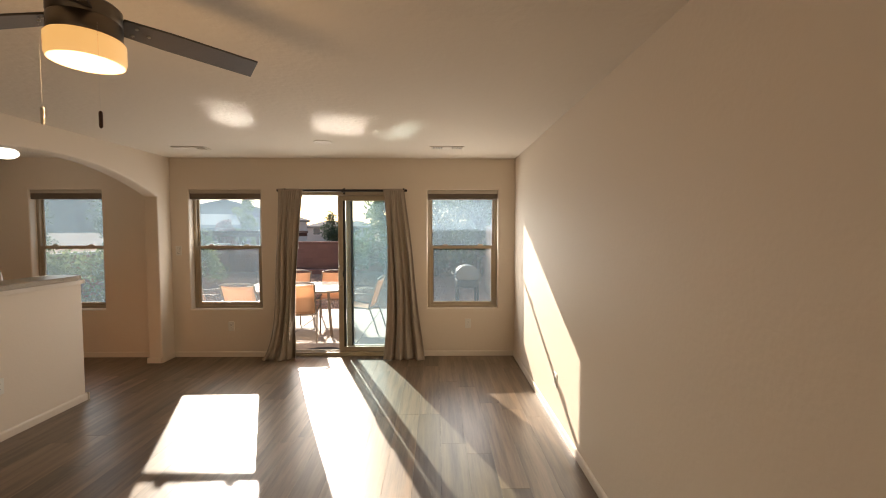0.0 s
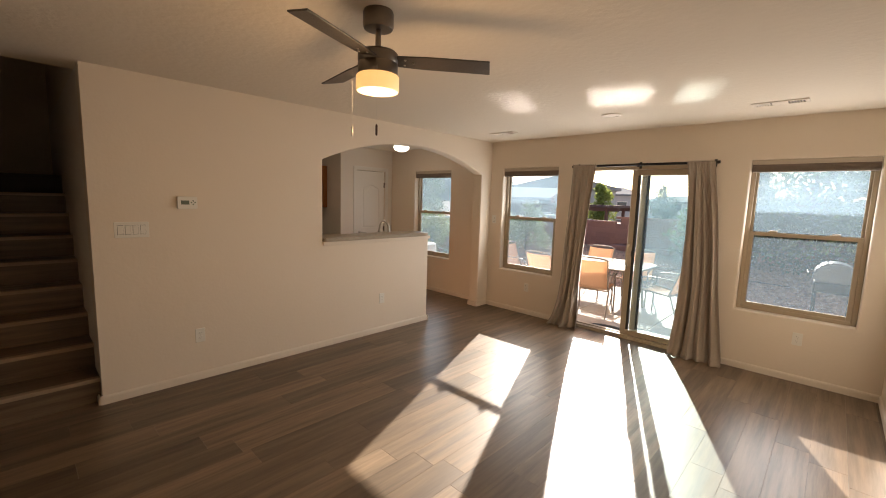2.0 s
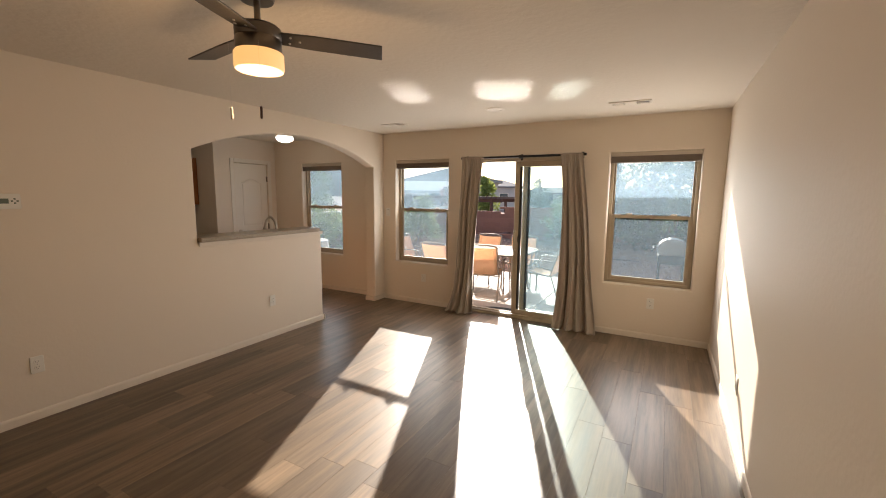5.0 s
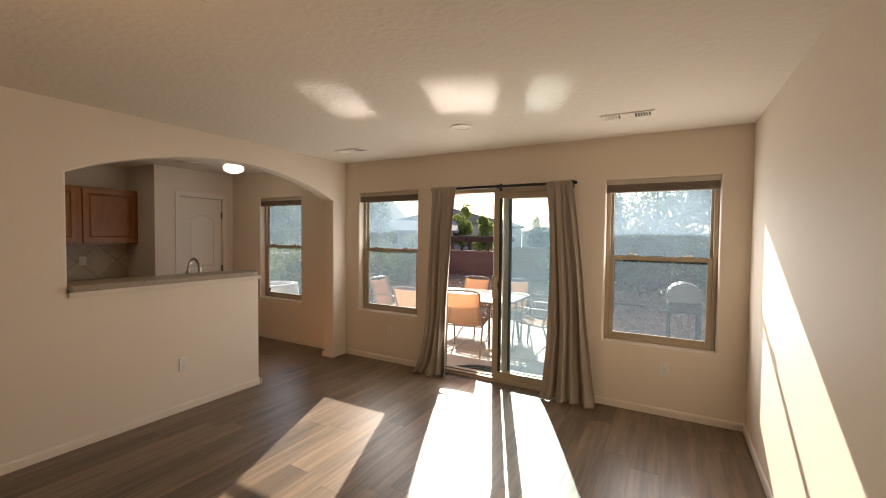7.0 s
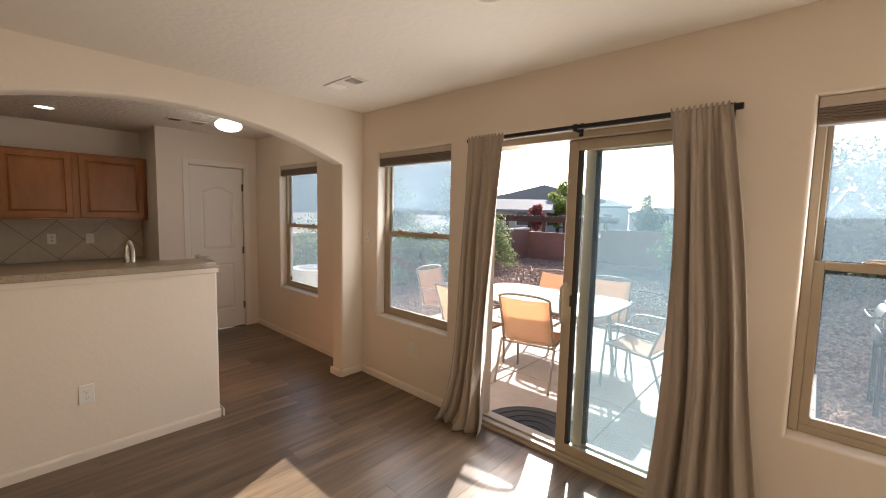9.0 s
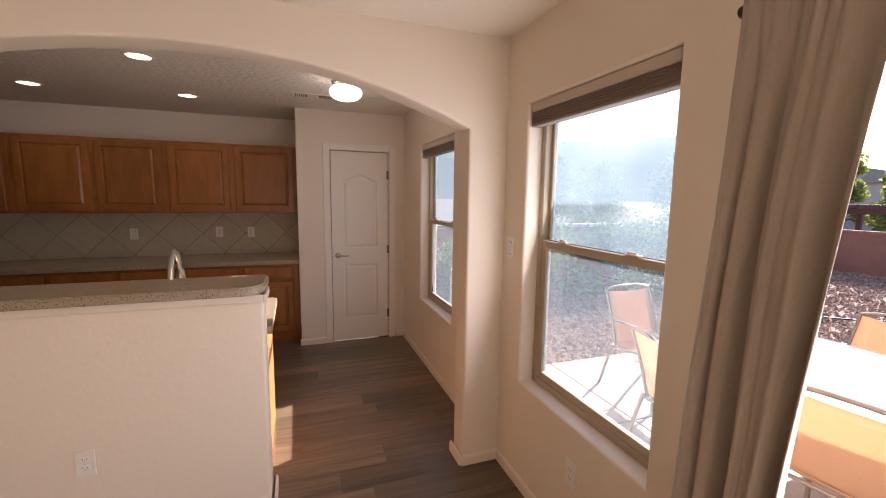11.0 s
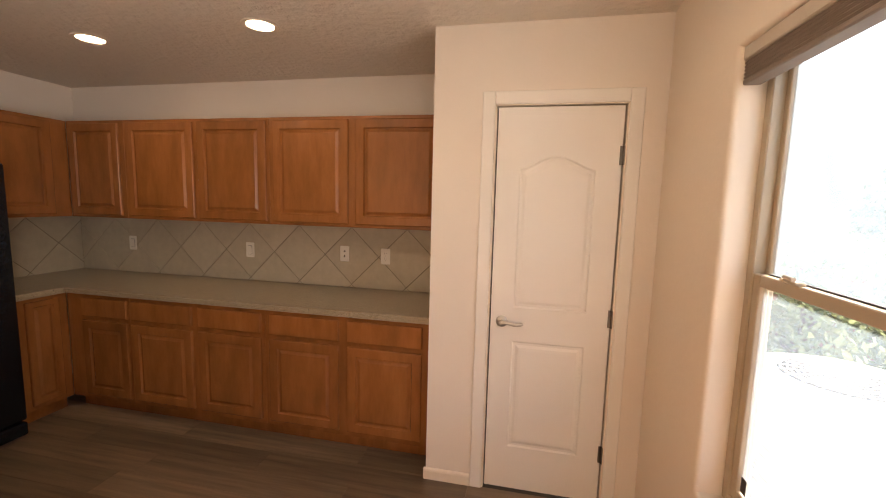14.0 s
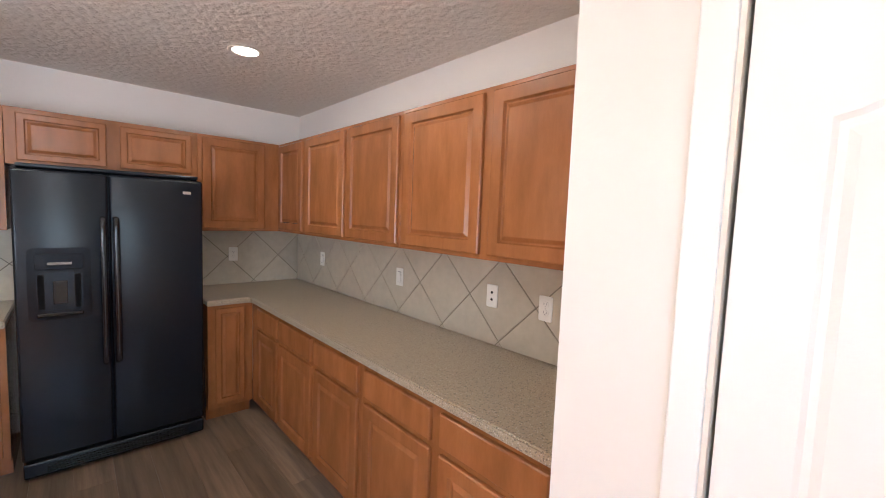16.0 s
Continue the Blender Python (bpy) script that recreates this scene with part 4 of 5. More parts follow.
# dark sheet behind the leaf, putting the gap's shade into its colour
part("edge_shadow", box((XP - 0.056, PD0 - 0.010, 0.0), (XP - 0.052, PD1 + 0.010, 2.045)), SLOT, pd)
for lo, hi in (((PD0 - 0.072, 0.0), (PD0 - 0.010, 2.107)), ((PD1 + 0.010, 0.0), (PD1 + 0.072, 2.107)), ((PD0 - 0.010, 2.045), (PD1 + 0.010, 2.107))):
    bm = box((XP, lo[0], lo[1]), (XP + 0.014, hi[0], hi[1]), 0.004, 2)
    part("casing", bm, DOOR_WHITE, pd)
for lo, hi in (((PD0 - 0.0119, 0.0), (PD0 - 0.001, 2.046)), ((PD1 + 0.001, 0.0), (PD1 + 0.0119, 2.046)), ((PD0 - 0.001, 2.04), (PD1 + 0.001, 2.0465))):
    part("jamb", box((XP - 0.10, lo[0], lo[1]), (XP + 0.004, hi[0], hi[1])), TRIM, pd)
for z in (0.28, 1.0, 1.80):
    bm = moved(lathe([(0, 0), (0.0065, 0), (0.0065, 0.09), (0, 0.09)], 12), Matrix.Translation((XP - 0.002, PD1 + 0.001, z - 0.045)))
    box((XP - 0.0095, PD1 - 0.018, z - 0.045), (XP - 0.0085, PD1 + 0.012, z + 0.045), bm=bm)
    part("hinge", bm, NICKEL_DARK, pd)
hm = Matrix.Translation((XP - 0.012, PD0 + 0.065, 0.945)) @ FACE["x+"]
bm = lathe([(0, 0.0), (0.031, 0.0), (0.031, 0.004), (0.024, 0.009), (0.012, 0.012), (0.010, 0.04), (0, 0.04)], 28)
tube(arc([(0, 0, 0.042), (0.03, 0.004, 0.046), (0.07, -0.004, 0.044), (0.11, 0.002, 0.040)], 5), [0.0095] * 15 + [0.007], 10, bm, flat=0.8)
part("lever_handle", moved(bm, hm), NICKEL, leaf, "brushed nickel lever", True)

# ---- kitchen cabinets ----
def panel_door(w, h, mat, drawer=False, slab=False):
    """A cabinet door in (x, z) with its face to +z of the local frame: frame, cove and raised field."""
    own = bmesh.new()
    t = 0.019
    steps = [(0, 0, 0), (0, 0, t - 0.005), (0.005, 0.005, t)]
    if slab:
        steps += [(0.008, 0.008, t)]
    else:
        e = 0.035 if drawer else 0.055
        steps += [(e, e, t), (e + 0.006, e + 0.006, t - 0.012), (e + 0.013, e + 0.013, t - 0.012), (e + 0.030, e + 0.030, t - 0.002), (e + 0.034, e + 0.034, t - 0.002)]
    rings = []
    for ix, iz, d in steps:
        rings.append([own.verts.new(c) for c in ((ix, iz, d), (w - ix, iz, d), (w - ix, h - iz, d), (ix, h - iz, d))])
    for a, b in zip(rings, rings[1:]):
        for i in range(4):
            own.faces.new((a[i], a[(i + 1) % 4], b[(i + 1) % 4], b[i]))
    own.faces.new(rings[-1])
    own.faces.new(rings[0])
    return own


def cabinet(name, label, at, face, width, depth, z0, z1, doors, drawers=None, toe=False, mat=None, hollow=False):
    """A cabinet unit. at: the plan point of the box's front lower corner; u runs along the front, w into the room. doors: (u0, u1, z0, z1)."""
    c = thing(name, label, "cabinet")
    m = Matrix.Translation((at[0], at[1], 0)) @ FACE[face]
    a0 = z0 + (0.10 if toe else 0)
    if hollow:
        pieces = (("side_panel", (0.0008, a0, -depth), (0.019, z1, 0)), ("side_panel", (width - 0.019, a0, -depth), (width - 0.0008, z1, 0)),
                  ("face_frame", (0.019, a0, -0.02), (width - 0.019, z1, 0)), ("back_panel", (0.019, a0, -depth), (width - 0.019, z1, -depth + 0.01)),
                  ("bottom_panel", (0.019, a0, -depth + 0.01), (width - 0.019, a0 + 0.02, -0.02)))
        for piece, lo, hi in pieces:
            part(piece, moved(box(lo, hi, 0.001), m), mat or MAPLE, c)
    else:
        part("body", moved(box((0.0008, a0, -depth), (width - 0.0008, z1, 0), 0.001), m), mat or MAPLE, c)
    if toe:
        part("toe_kick", moved(box((0.0008, z0, -depth), (width - 0.0008, z0 + 0.0995, -0.07)), m), MAPLE, c)
    for u0, u1, a, b in doors:
        part("door", moved(panel_door(u1 - u0, b - a, MAPLE, drawer=(b - a) < 0.3 or (u1 - u0) < 0.25), m @ Matrix.Translation((u0, a, 0.0012))), MAPLE, c)
    for u0, u1, a, b in drawers or []:
        part("drawer_front", moved(panel_door(u1 - u0, b - a, MAPLE, slab=True), m @ Matrix.Translation((u0, a, 0.0012))), MAPLE, c)
    return c


XU, XBASE = -5.40, -5.095       # front of the upper and base boxes on the end wall
UZ0, UZ1 = 1.375, 2.095
DZ = (UZ0 + 0.022, UZ1 - 0.022)
for y0, y1, ds in ((1.135, 1.665, [(1.17, 1.625)]), (1.665, 2.865, [(1.70, 2.265), (2.305, 2.845)]), (2.865, 4.108, [(2.90, 3.445), (3.50, 4.075)])):
    cabinet("wall_cabinet", "honey maple wall cabinet with raised-panel doors", (XU, y0), "x+", y1 - y0, XU - XK - 0.001, UZ0, UZ1, [(a - y0, b - y0, *DZ) for a, b in ds])
for y0, y1, ds in ((1.4465, 1.985, [(1.59, 1.97)]), (1.985, 3.02, [(2.005, 2.485), (2.535, 2.995)]), (3.02, 4.108, [(3.055, 3.525), (3.58, 4.045)])):
    cabinet("base_cabinet", "honey maple base cabinet, raised-panel doors under drawers", (XBASE, y0), "x+", y1 - y0, XBASE - XK - 0.001, 0, 0.859,
            [(a - y0, b - y0, 0.135, 0.675) for a, b in ds], [(a - y0, b - y0, 0.705, 0.835) for a, b in ds], toe=True)
# fridge wall: u runs towards -x
cabinet("wall_cabinet", "honey maple corner wall cabinet with one raised-panel door", (-4.80, 1.135), "y+", 0.60, 0.334, UZ0, UZ1, [(0.03, 0.48, *DZ)])
cabinet("wall_cabinet", "short honey maple cabinet with two doors over the fridge", (-3.82, 1.135), "y+", 0.98, 0.334, 1.765, UZ1, [(0.05, 0.46, 1.79, UZ1 - 0.03), (0.53, 0.94, 1.79, UZ1 - 0.03)])
cabinet("wall_cabinet", "honey maple wall cabinet beside the fridge", (-2.85, 1.135), "y+", 0.969, 0.334, UZ0, UZ1, [(0.04, 0.47, *DZ), (0.51, 0.94, *DZ)])
cabinet("base_cabinet", "narrow honey maple corner base cabinet beside the fridge", (-4.79, 1.445), "y+", 0.305, 0.644, 0, 0.859, [(0.05, 0.245, 0.135, 0.835)], toe=True)
cabinet("base_cabinet", "honey maple base cabinet beside the fridge", (-2.85, 1.445), "y+", 0.97, 0.644, 0, 0.859, [(0.04, 0.47, 0.135, 0.675), (0.51, 0.94, 0.135, 0.675)],
        [(0.04, 0.47, 0.705, 0.835), (0.51, 0.94, 0.705, 0.835)], toe=True)

CT = 0.90


def slab(name, poly, z, t, mat, label):
    ob = part(name, moved(prism(poly, t, bevel=0.006, seg=2), Matrix.Translation((0, 0, z - t))), mat)
    return tagged(ob, label, "countertop")


slab("countertop", [(XK + 0.001, YK + 0.001), (-4.785, YK + 0.001), (-4.785, 1.47), (-5.03, 1.47), (-5.06, 1.475), (-5.07, 1.50), (-5.07, 4.109), (XK + 0.001, 4.109)], CT, 0.04, COUNTER,
     "speckled tan solid-surface counter running round the corner")
slab("countertop", [(-3.82, YK + 0.001), (-2.81, YK + 0.001), (-2.81, 1.47), (-3.82, 1.47)], CT, 0.04, COUNTER, "speckled tan counter beside the fridge")

# ---- peninsula: bar top, sink run ----
bar = [(-2.925, ARCH0 + 0.002), (-2.592, ARCH0 + 0.002)] + [(-2.592 - 0.11 + 0.11 * math.cos(a), 3.955 - 0.11 + 0.11 * math.sin(a)) for a in [radians(90 * k / 8) for k in range(9)]]
bar += [(-2.905, 3.955), (-2.925, 3.935)]
# the wide lip reaches past the wall on the living side only along the bar
bm = prism([(x, y) for x, y in bar], 0.042, bevel=0.008, seg=3)
tagged(part("bar_top", moved(bm, Matrix.Translation((0, 0, 1.113))), COUNTER), "speckled tan breakfast bar top with a rounded corner", "countertop")
for lo, hi in (((XW + 0.0005, ARCH0 + 0.0, 1.075), (XW + 0.018, BAR_END + 0.0, 1.1125)), ((XW2 - 0.018, BAR_END + 0.0005, 1.075), (XW + 0.018, BAR_END + 0.016, 1.1125)),
               ((XW2 - 0.018, ARCH0 + 0.002, 1.075), (XW2 - 0.0005, BAR_END, 1.1125))):
    structure("trim", box(lo, hi, 0.004, 2), TRIM, "white moulding under the bar top")
pen = cabinet("base_cabinet", "maple sink cabinet of the peninsula with a pale end panel", (-3.40, 3.93), "x-", 1.90, 0.597, 0, 0.859,
              [(0.05 + k * 0.46, 0.05 + k * 0.46 + 0.42, 0.135, 0.675) for k in range(4)], [(0.05 + k * 0.46, 0.05 + k * 0.46 + 0.42, 0.705, 0.835) for k in range(4)], toe=True, mat=MAPLE_SIDE, hollow=True)
SX0, SX1, SY0, SY1 = -3.34, -2.95, 3.10, 3.875
own = bmesh.new()
outer = [(-3.445, 2.0), (XW2 - 0.001, 2.0), (XW2 - 0.001, 3.965), (-3.42, 3.965), (-3.445, 3.94)]
hole = [(x + (SX0 + SX1) / 2, y + (SY0 + SY1) / 2) for x, y in rounded_rect(SX1 - SX0, SY1 - SY0, 0.06, 6)]
for z in (0.86, CT):
    ov = [own.verts.new((x, y, z)) for x, y in outer]
    hv = [own.verts.new((x, y, z)) for x, y in hole]
    es = [own.edges.new((vs_[i], vs_[(i + 1) % len(vs_)])) for vs_ in (ov, hv) for i in range(len(vs_))]
    bmesh.ops.triangle_fill(own, edges=es, use_beauty=True)
    if z == 0.86:
        low = (ov, hv)
for a, b in zip(low, (ov, hv)):
    for i in range(len(a)):
        own.faces.new((a[i], a[(i + 1) % len(a)], b[(i + 1) % len(b)], b[i]))
tagged(part("countertop", own, COUNTER), "speckled tan counter of the peninsula with a sink cut-out", "countertop")
sink = thing("kitchen_sink", "biscuit-coloured undermount double sink in the peninsula", "sink")
own = bmesh.new()
rings = []
for grow, z in ((0.012, 0.859), (0.006, 0.855), (-0.004, 0.80), (-0.012, 0.70), (-0.045, 0.672)):
    rings.append([own.verts.new((x + (SX0 + SX1) / 2, y + (SY0 + SY1) / 2, z)) for x, y in rounded_rect(SX1 - SX0 + 2 * grow, SY1 - SY0 + 2 * grow, 0.07, 6)])
for a, b in zip(rings, rings[1:]):
    for i in range(len(a)):
        own.faces.new((a[i], a[(i + 1) % len(a)], b[(i + 1) % len(b)], b[i]))
own.faces.new(rings[-1])
part("basin", own, SINK, sink, smooth=True)
part("divider", box((SX0 - 0.0, 3.46, 0.673), (SX1 + 0.0, 3.49, 0.80), 0.012, 2), SINK, sink)
for y in (3.28, 3.68):
    part("drain", moved(lathe([(0, 0.003), (0.03, 0.004), (0.042, 0.002), (0.044, 0)], 20), Matrix.Translation((-3.145, y, 0.6722))), NICKEL, sink, "round steel drain", True)
fau = thing("faucet", "brushed nickel gooseneck pull-down kitchen faucet", "faucet", pose(-2.895, 3.505, CT, 0, 0, 8))
part("base", lathe([(0, 0), (0.03, 0), (0.03, 0.006), (0.024, 0.014), (0.02, 0.05), (0.018, 0.10), (0.0, 0.10)], 24), NICKEL, fau, smooth=True)
part("spout", tube(arc([(0, 0, 0.09), (-0.002, 0, 0.25), (-0.022, 0.005, 0.335), (-0.09, 0.012, 0.385), (-0.16, 0.019, 0.345), (-0.188, 0.023, 0.28)], 7), 0.0135, 14), NICKEL, fau, smooth=True)
bm = lathe([(0, 0), (0.019, 0.0), (0.024, 0.008), (0.018, 0.06), (0.0145, 0.075), (0, 0.075)], 20)
part("spray_head", moved(bm, pose(-0.204, 0.025, 0.205, 0, 11, 6)), NICKEL, fau, smooth=True)
part("lever", tube([(0, -0.02, 0.07), (0.01, -0.05, 0.085), (0.02, -0.095, 0.115)], [0.009, 0.007, 0.006], 10), NICKEL, fau, smooth=True)

# ---- refrigerator ----
fr = thing("refrigerator", "black side-by-side refrigerator with an ice dispenser", "refrigerator")
FX0, FX1, FY, FH = -4.745, -3.865, 1.555, 1.73
part("cabinet_body", box((FX0 + 0.01, YK + 0.03, 0.03), (FX1 - 0.01, FY - 0.085, FH), 0.006, 2), BLACK, fr)
part("hinge_cover", box((FX0 + 0.02, FY - 0.16, FH), (FX1 - 0.02, FY - 0.03, FH + 0.022), 0.006, 2), BLACK, fr)
SPLIT = -4.262
dr = part("door", box((SPLIT + 0.003, FY - 0.08, 0.115), (FX1, FY, FH - 0.01), 0.016, 4), BLACK, fr, "freezer door", True)
dl = part("door", box((FX0, FY - 0.08, 0.115), (SPLIT - 0.003, FY, FH - 0.01), 0.016, 4), BLACK, fr, "refrigerator door", True)
gr = part("base_grille", box((FX0 + 0.005, FY - 0.09, 0.02), (FX1 - 0.005, FY + 0.005, 0.105), 0.012, 3), BLACK, fr)
for k in range(4):
    part("slot", box((FX0 + 0.10, FY + 0.0055, 0.038 + 0.014 * k), (FX1 - 0.10, FY + 0.0075, 0.044 + 0.014 * k)), BLACK_GLOSS, gr)
for x in (FX0 + 0.06, FX1 - 0.06):
    part("foot", moved(lathe([(0.016, 0), (0.016, 0.03)], 12), Matrix.Translation((x, FY - 0.12, 0))), BLACK, fr)
for parent, x in ((dr, SPLIT + 0.030), (dl, SPLIT - 0.030)):
    bm = tube(arc([(x, FY - 0.002, 0.62), (x, FY + 0.045, 0.66), (x, FY + 0.050, 1.0), (x, FY + 0.045, 1.42), (x, FY - 0.002, 1.46)], 7), 0.016, 12, flat=1.0)
    part("handle", bm, BLACK_GLOSS, parent, smooth=True)
ix0, ix1, iz0, iz1 = -4.175, -3.915, 0.90, 1.30
disp = part("dispenser", moved(prism(rounded_rect(ix1 - ix0, iz1 - iz0, 0.025, 5), 0.014, bevel=0.004, seg=2), Matrix.Translation(((ix0 + ix1) / 2, FY - 0.001, (iz0 + iz1) / 2)) @ FACE["y+"]), DISPENSER, fr, "glossy ice and water dispenser", True)
part("control_panel", moved(prism(rounded_rect(0.20, 0.085, 0.012, 4), 0.008, bevel=0.002), Matrix.Translation(((ix0 + ix1) / 2, FY + 0.0135, 1.225)) @ FACE["y+"]), DISPENSER, disp)
part("niche", moved(prism(rounded_rect(0.19, 0.21, 0.02, 4), 0.003), Matrix.Translation(((ix0 + ix1) / 2, FY + 0.0132, 1.06)) @ FACE["y+"]), BLACK, disp)
part("paddle", box((-4.075, FY + 0.0165, 0.99), (-4.015, FY + 0.024, 1.12), 0.004, 2), BLACK_GLOSS, disp)
for x in (-4.132, -3.982):
    part("side_recess", box((x, FY + 0.0166, 0.965), (x + 0.028, FY + 0.0186, 1.155), 0.0005, 1), SLOT_BLACK, disp)
part("drip_tray", box((ix0 + 0.035, FY + 0.013, 0.925), (ix1 - 0.035, FY + 0.038, 0.945), 0.005, 2), BLACK_GLOSS, disp)
part("nozzle_trim", box((-4.095, FY + 0.0216, 1.208), (-3.995, FY + 0.027, 1.222), 0.003, 2), NICKEL_DARK, disp, "bright metal trim strip")
part("badge", moved(prism(rounded_rect(0.045, 0.018, 0.005, 3), 0.002), Matrix.Translation((-4.655, FY + 0.0004, 1.64)) @ FACE["y+"]), NICKEL, fr, "small pale metal badge")

# ---- yard ----
def sheet_ground():
    own = bmesh.new()
    bmesh.ops.create_circle(own, cap_ends=True, radius=900, segments=64, matrix=Matrix.Translation((0, 40, G - 0.09)))
    return own


structure("ground", sheet_ground(), GROUND, "bare brown soil of the yard and beyond")
structure("foundation", box((-7.0, YOUT, G - 0.1), (3.0, YOUT + 0.02, -0.02)), STUCCO, "stucco house foundation")
patio = structure("pavement", box((-4.0, YOUT + 0.02, G - 0.095), (0.62, 8.86, G - 0.012)), JOINT, "pale tan concrete patio with tooled joints")

gravel_rng = np.random.default_rng(5)


def stones(name, regions, count, lo, hi, label):
    """Loose angular gravel as one sheet of many small stones."""
    base = np.array([(1, 0, 0), (-1, 0, 0), (0, 1, 0), (0, -1, 0), (0, 0, 1), (0, 0, -0.6)])
    tri = np.array([(0, 2, 4), (2, 1, 4), (1, 3, 4), (3, 0, 4), (2, 0, 5), (1, 2, 5), (3, 1, 5), (0, 3, 5)])
    area = np.array([(b - a) * (d - c) for a, b, c, d in regions])
    which = gravel_rng.choice(len(regions), count, p=area / area.sum())
    vs, fs = [], []
    for i, w in enumerate(which):
        a, b, c, d = regions[w]
        s = gravel_rng.uniform(lo, hi)
        q = base * s * gravel_rng.uniform(0.6, 1.3, (6, 3)) * (1, 1, 0.7)
        t = gravel_rng.uniform(0, 6.28)
        rot = np.array([(math.cos(t), -math.sin(t), 0), (math.sin(t), math.cos(t), 0), (0, 0, 1)])
        vs.append(q @ rot.T + (gravel_rng.uniform(a, b), gravel_rng.uniform(c, d), G - 0.085 + s * 0.4))
        fs.append(tri + 6 * i)
    me = bpy.data.meshes.new(name)
    me.from_pydata(np.concatenate(vs).tolist(), [], np.concatenate(fs).tolist())
    me.materials.append(GRAVEL)
    return tagged(new(name, me), label, "gravel", kind="stuff")


stones("gravel", [(-6.5, -4.03, 5.5, 9.0), (0.65, 2.3, 5.5, 9.0), (-6.5, 2.3, 8.9, 11.5)], 26000, 0.012, 0.032, "loose brown and grey landscaping gravel")
stones("gravel", [(-9.5, 2.3, 11.5, 17.3), (-9.5, -6.5, 5.5, 11.5)], 22000, 0.02, 0.045, "loose brown and grey landscaping gravel")

# yard wall of red block
YARD_Y = 17.35
yard_wall = structure("yard_wall", box((-10.0, YARD_Y + 0.02, G - 0.09), (2.6, YARD_Y + 0.15, 0.785)), MORTAR, "red-brown block wall along the yard")
high_wall = structure("yard_wall_high", box((-5.20, YARD_Y + 0.02, 0.785), (2.6, YARD_Y + 0.15, 0.985)), MORTAR, "taller stretch of the red-brown block wall")
side_wall = structure("yard_wall_side", box((2.35, 5.5, G - 0.09), (2.5, YARD_Y, 1.25)), BLOCK, "red-brown block wall at the side of the yard")
structure("yard_wall_west", box((-8.25, 5.5, G - 0.09), (-8.10, YARD_Y, 0.95)), BLOCK, "red-brown block wall closing the yard")
structure("trim", box((-8.29, 5.5, 0.951), (-8.06, YARD_Y, 1.02), 0.008), CAP, "pale cap along the block wall")
fence = thing("wood_fence", "weathered reddish wooden board fence along the side of the yard", "fence")
for k in range(44):
    y = 5.65 + k * 0.142
    part("slat", box((1.99, y, G - 0.09), (2.01, y + 0.138, 1.66 + 0.02 * math.sin(k * 2.1)), 0.003), FENCE_WOOD, fence)
for z in (0.25, 1.30):
    part("fence_rail", box((2.011, 5.65, z), (2.05, 11.9, z + 0.09)), FENCE_WOOD, fence)
planter = thing("planter_bed", "low red block planter against the yard wall", "planter")
for lo, hi in (((-5.1, 16.3, G - 0.09), (-3.0, 16.5, G + 0.12)), ((-5.1, 16.5, G - 0.09), (-4.9, 17.34, G + 0.12)), ((-3.2, 16.5, G - 0.09), (-3.0, 17.34, G + 0.12))):
    part("edging", box(lo, hi, 0.015, 2), BLOCK, planter)
part("soil", box((-4.9, 16.5, G - 0.09), (-3.2, 17.34, G + 0.05)), GROUND, planter)
hose = tagged(part("drip_hose", tube(arc([(-8, 10.6, G - 0.05), (-6, 10.9, G - 0.05), (-4.4, 11.6, G - 0.05), (-3.6, 12.6, G - 0.05), (-2, 12.9, G - 0.05), (0.5, 12.4, G - 0.05)], 6), 0.012, 6), GASKET),
              "thin black irrigation hose lying on the gravel", "hose")
# ---- patio table and chairs ----
table = thing("patio_table", "long bronze patio table with a pale frosted glass top", "table", pose(-1.72, 7.02, G))
part("tabletop", moved(prism(rounded_rect(1.62, 1.12, 0.26, 8), 0.012, bevel=0.003), Matrix.Translation((0, 0, 0.728))), TABLE_GLASS, table, "pale frosted glass top")
own = bmesh.new()
outer = rounded_rect(1.66, 1.16, 0.28, 8)
tube([(x, y, 0.728) for x, y in outer] + [(outer[0][0], outer[0][1], 0.728)], 0.016, 8, own)
part("rim", own, PATIO_METAL, table, smooth=True)
for sx in (-1, 1):
    for sy in (-1, 1):
        part("leg", tube(arc([(sx * 0.60, sy * 0.38, 0.715), (sx * 0.62, sy * 0.40, 0.4), (sx * 0.66, sy * 0.43, 0.0)], 4), 0.022, 8), PATIO_METAL, table, smooth=True)
    part("stretcher", tube([(sx * 0.60, -0.38, 0.69), (sx * 0.60, 0.38, 0.69)], 0.016, 8), PATIO_METAL, table)


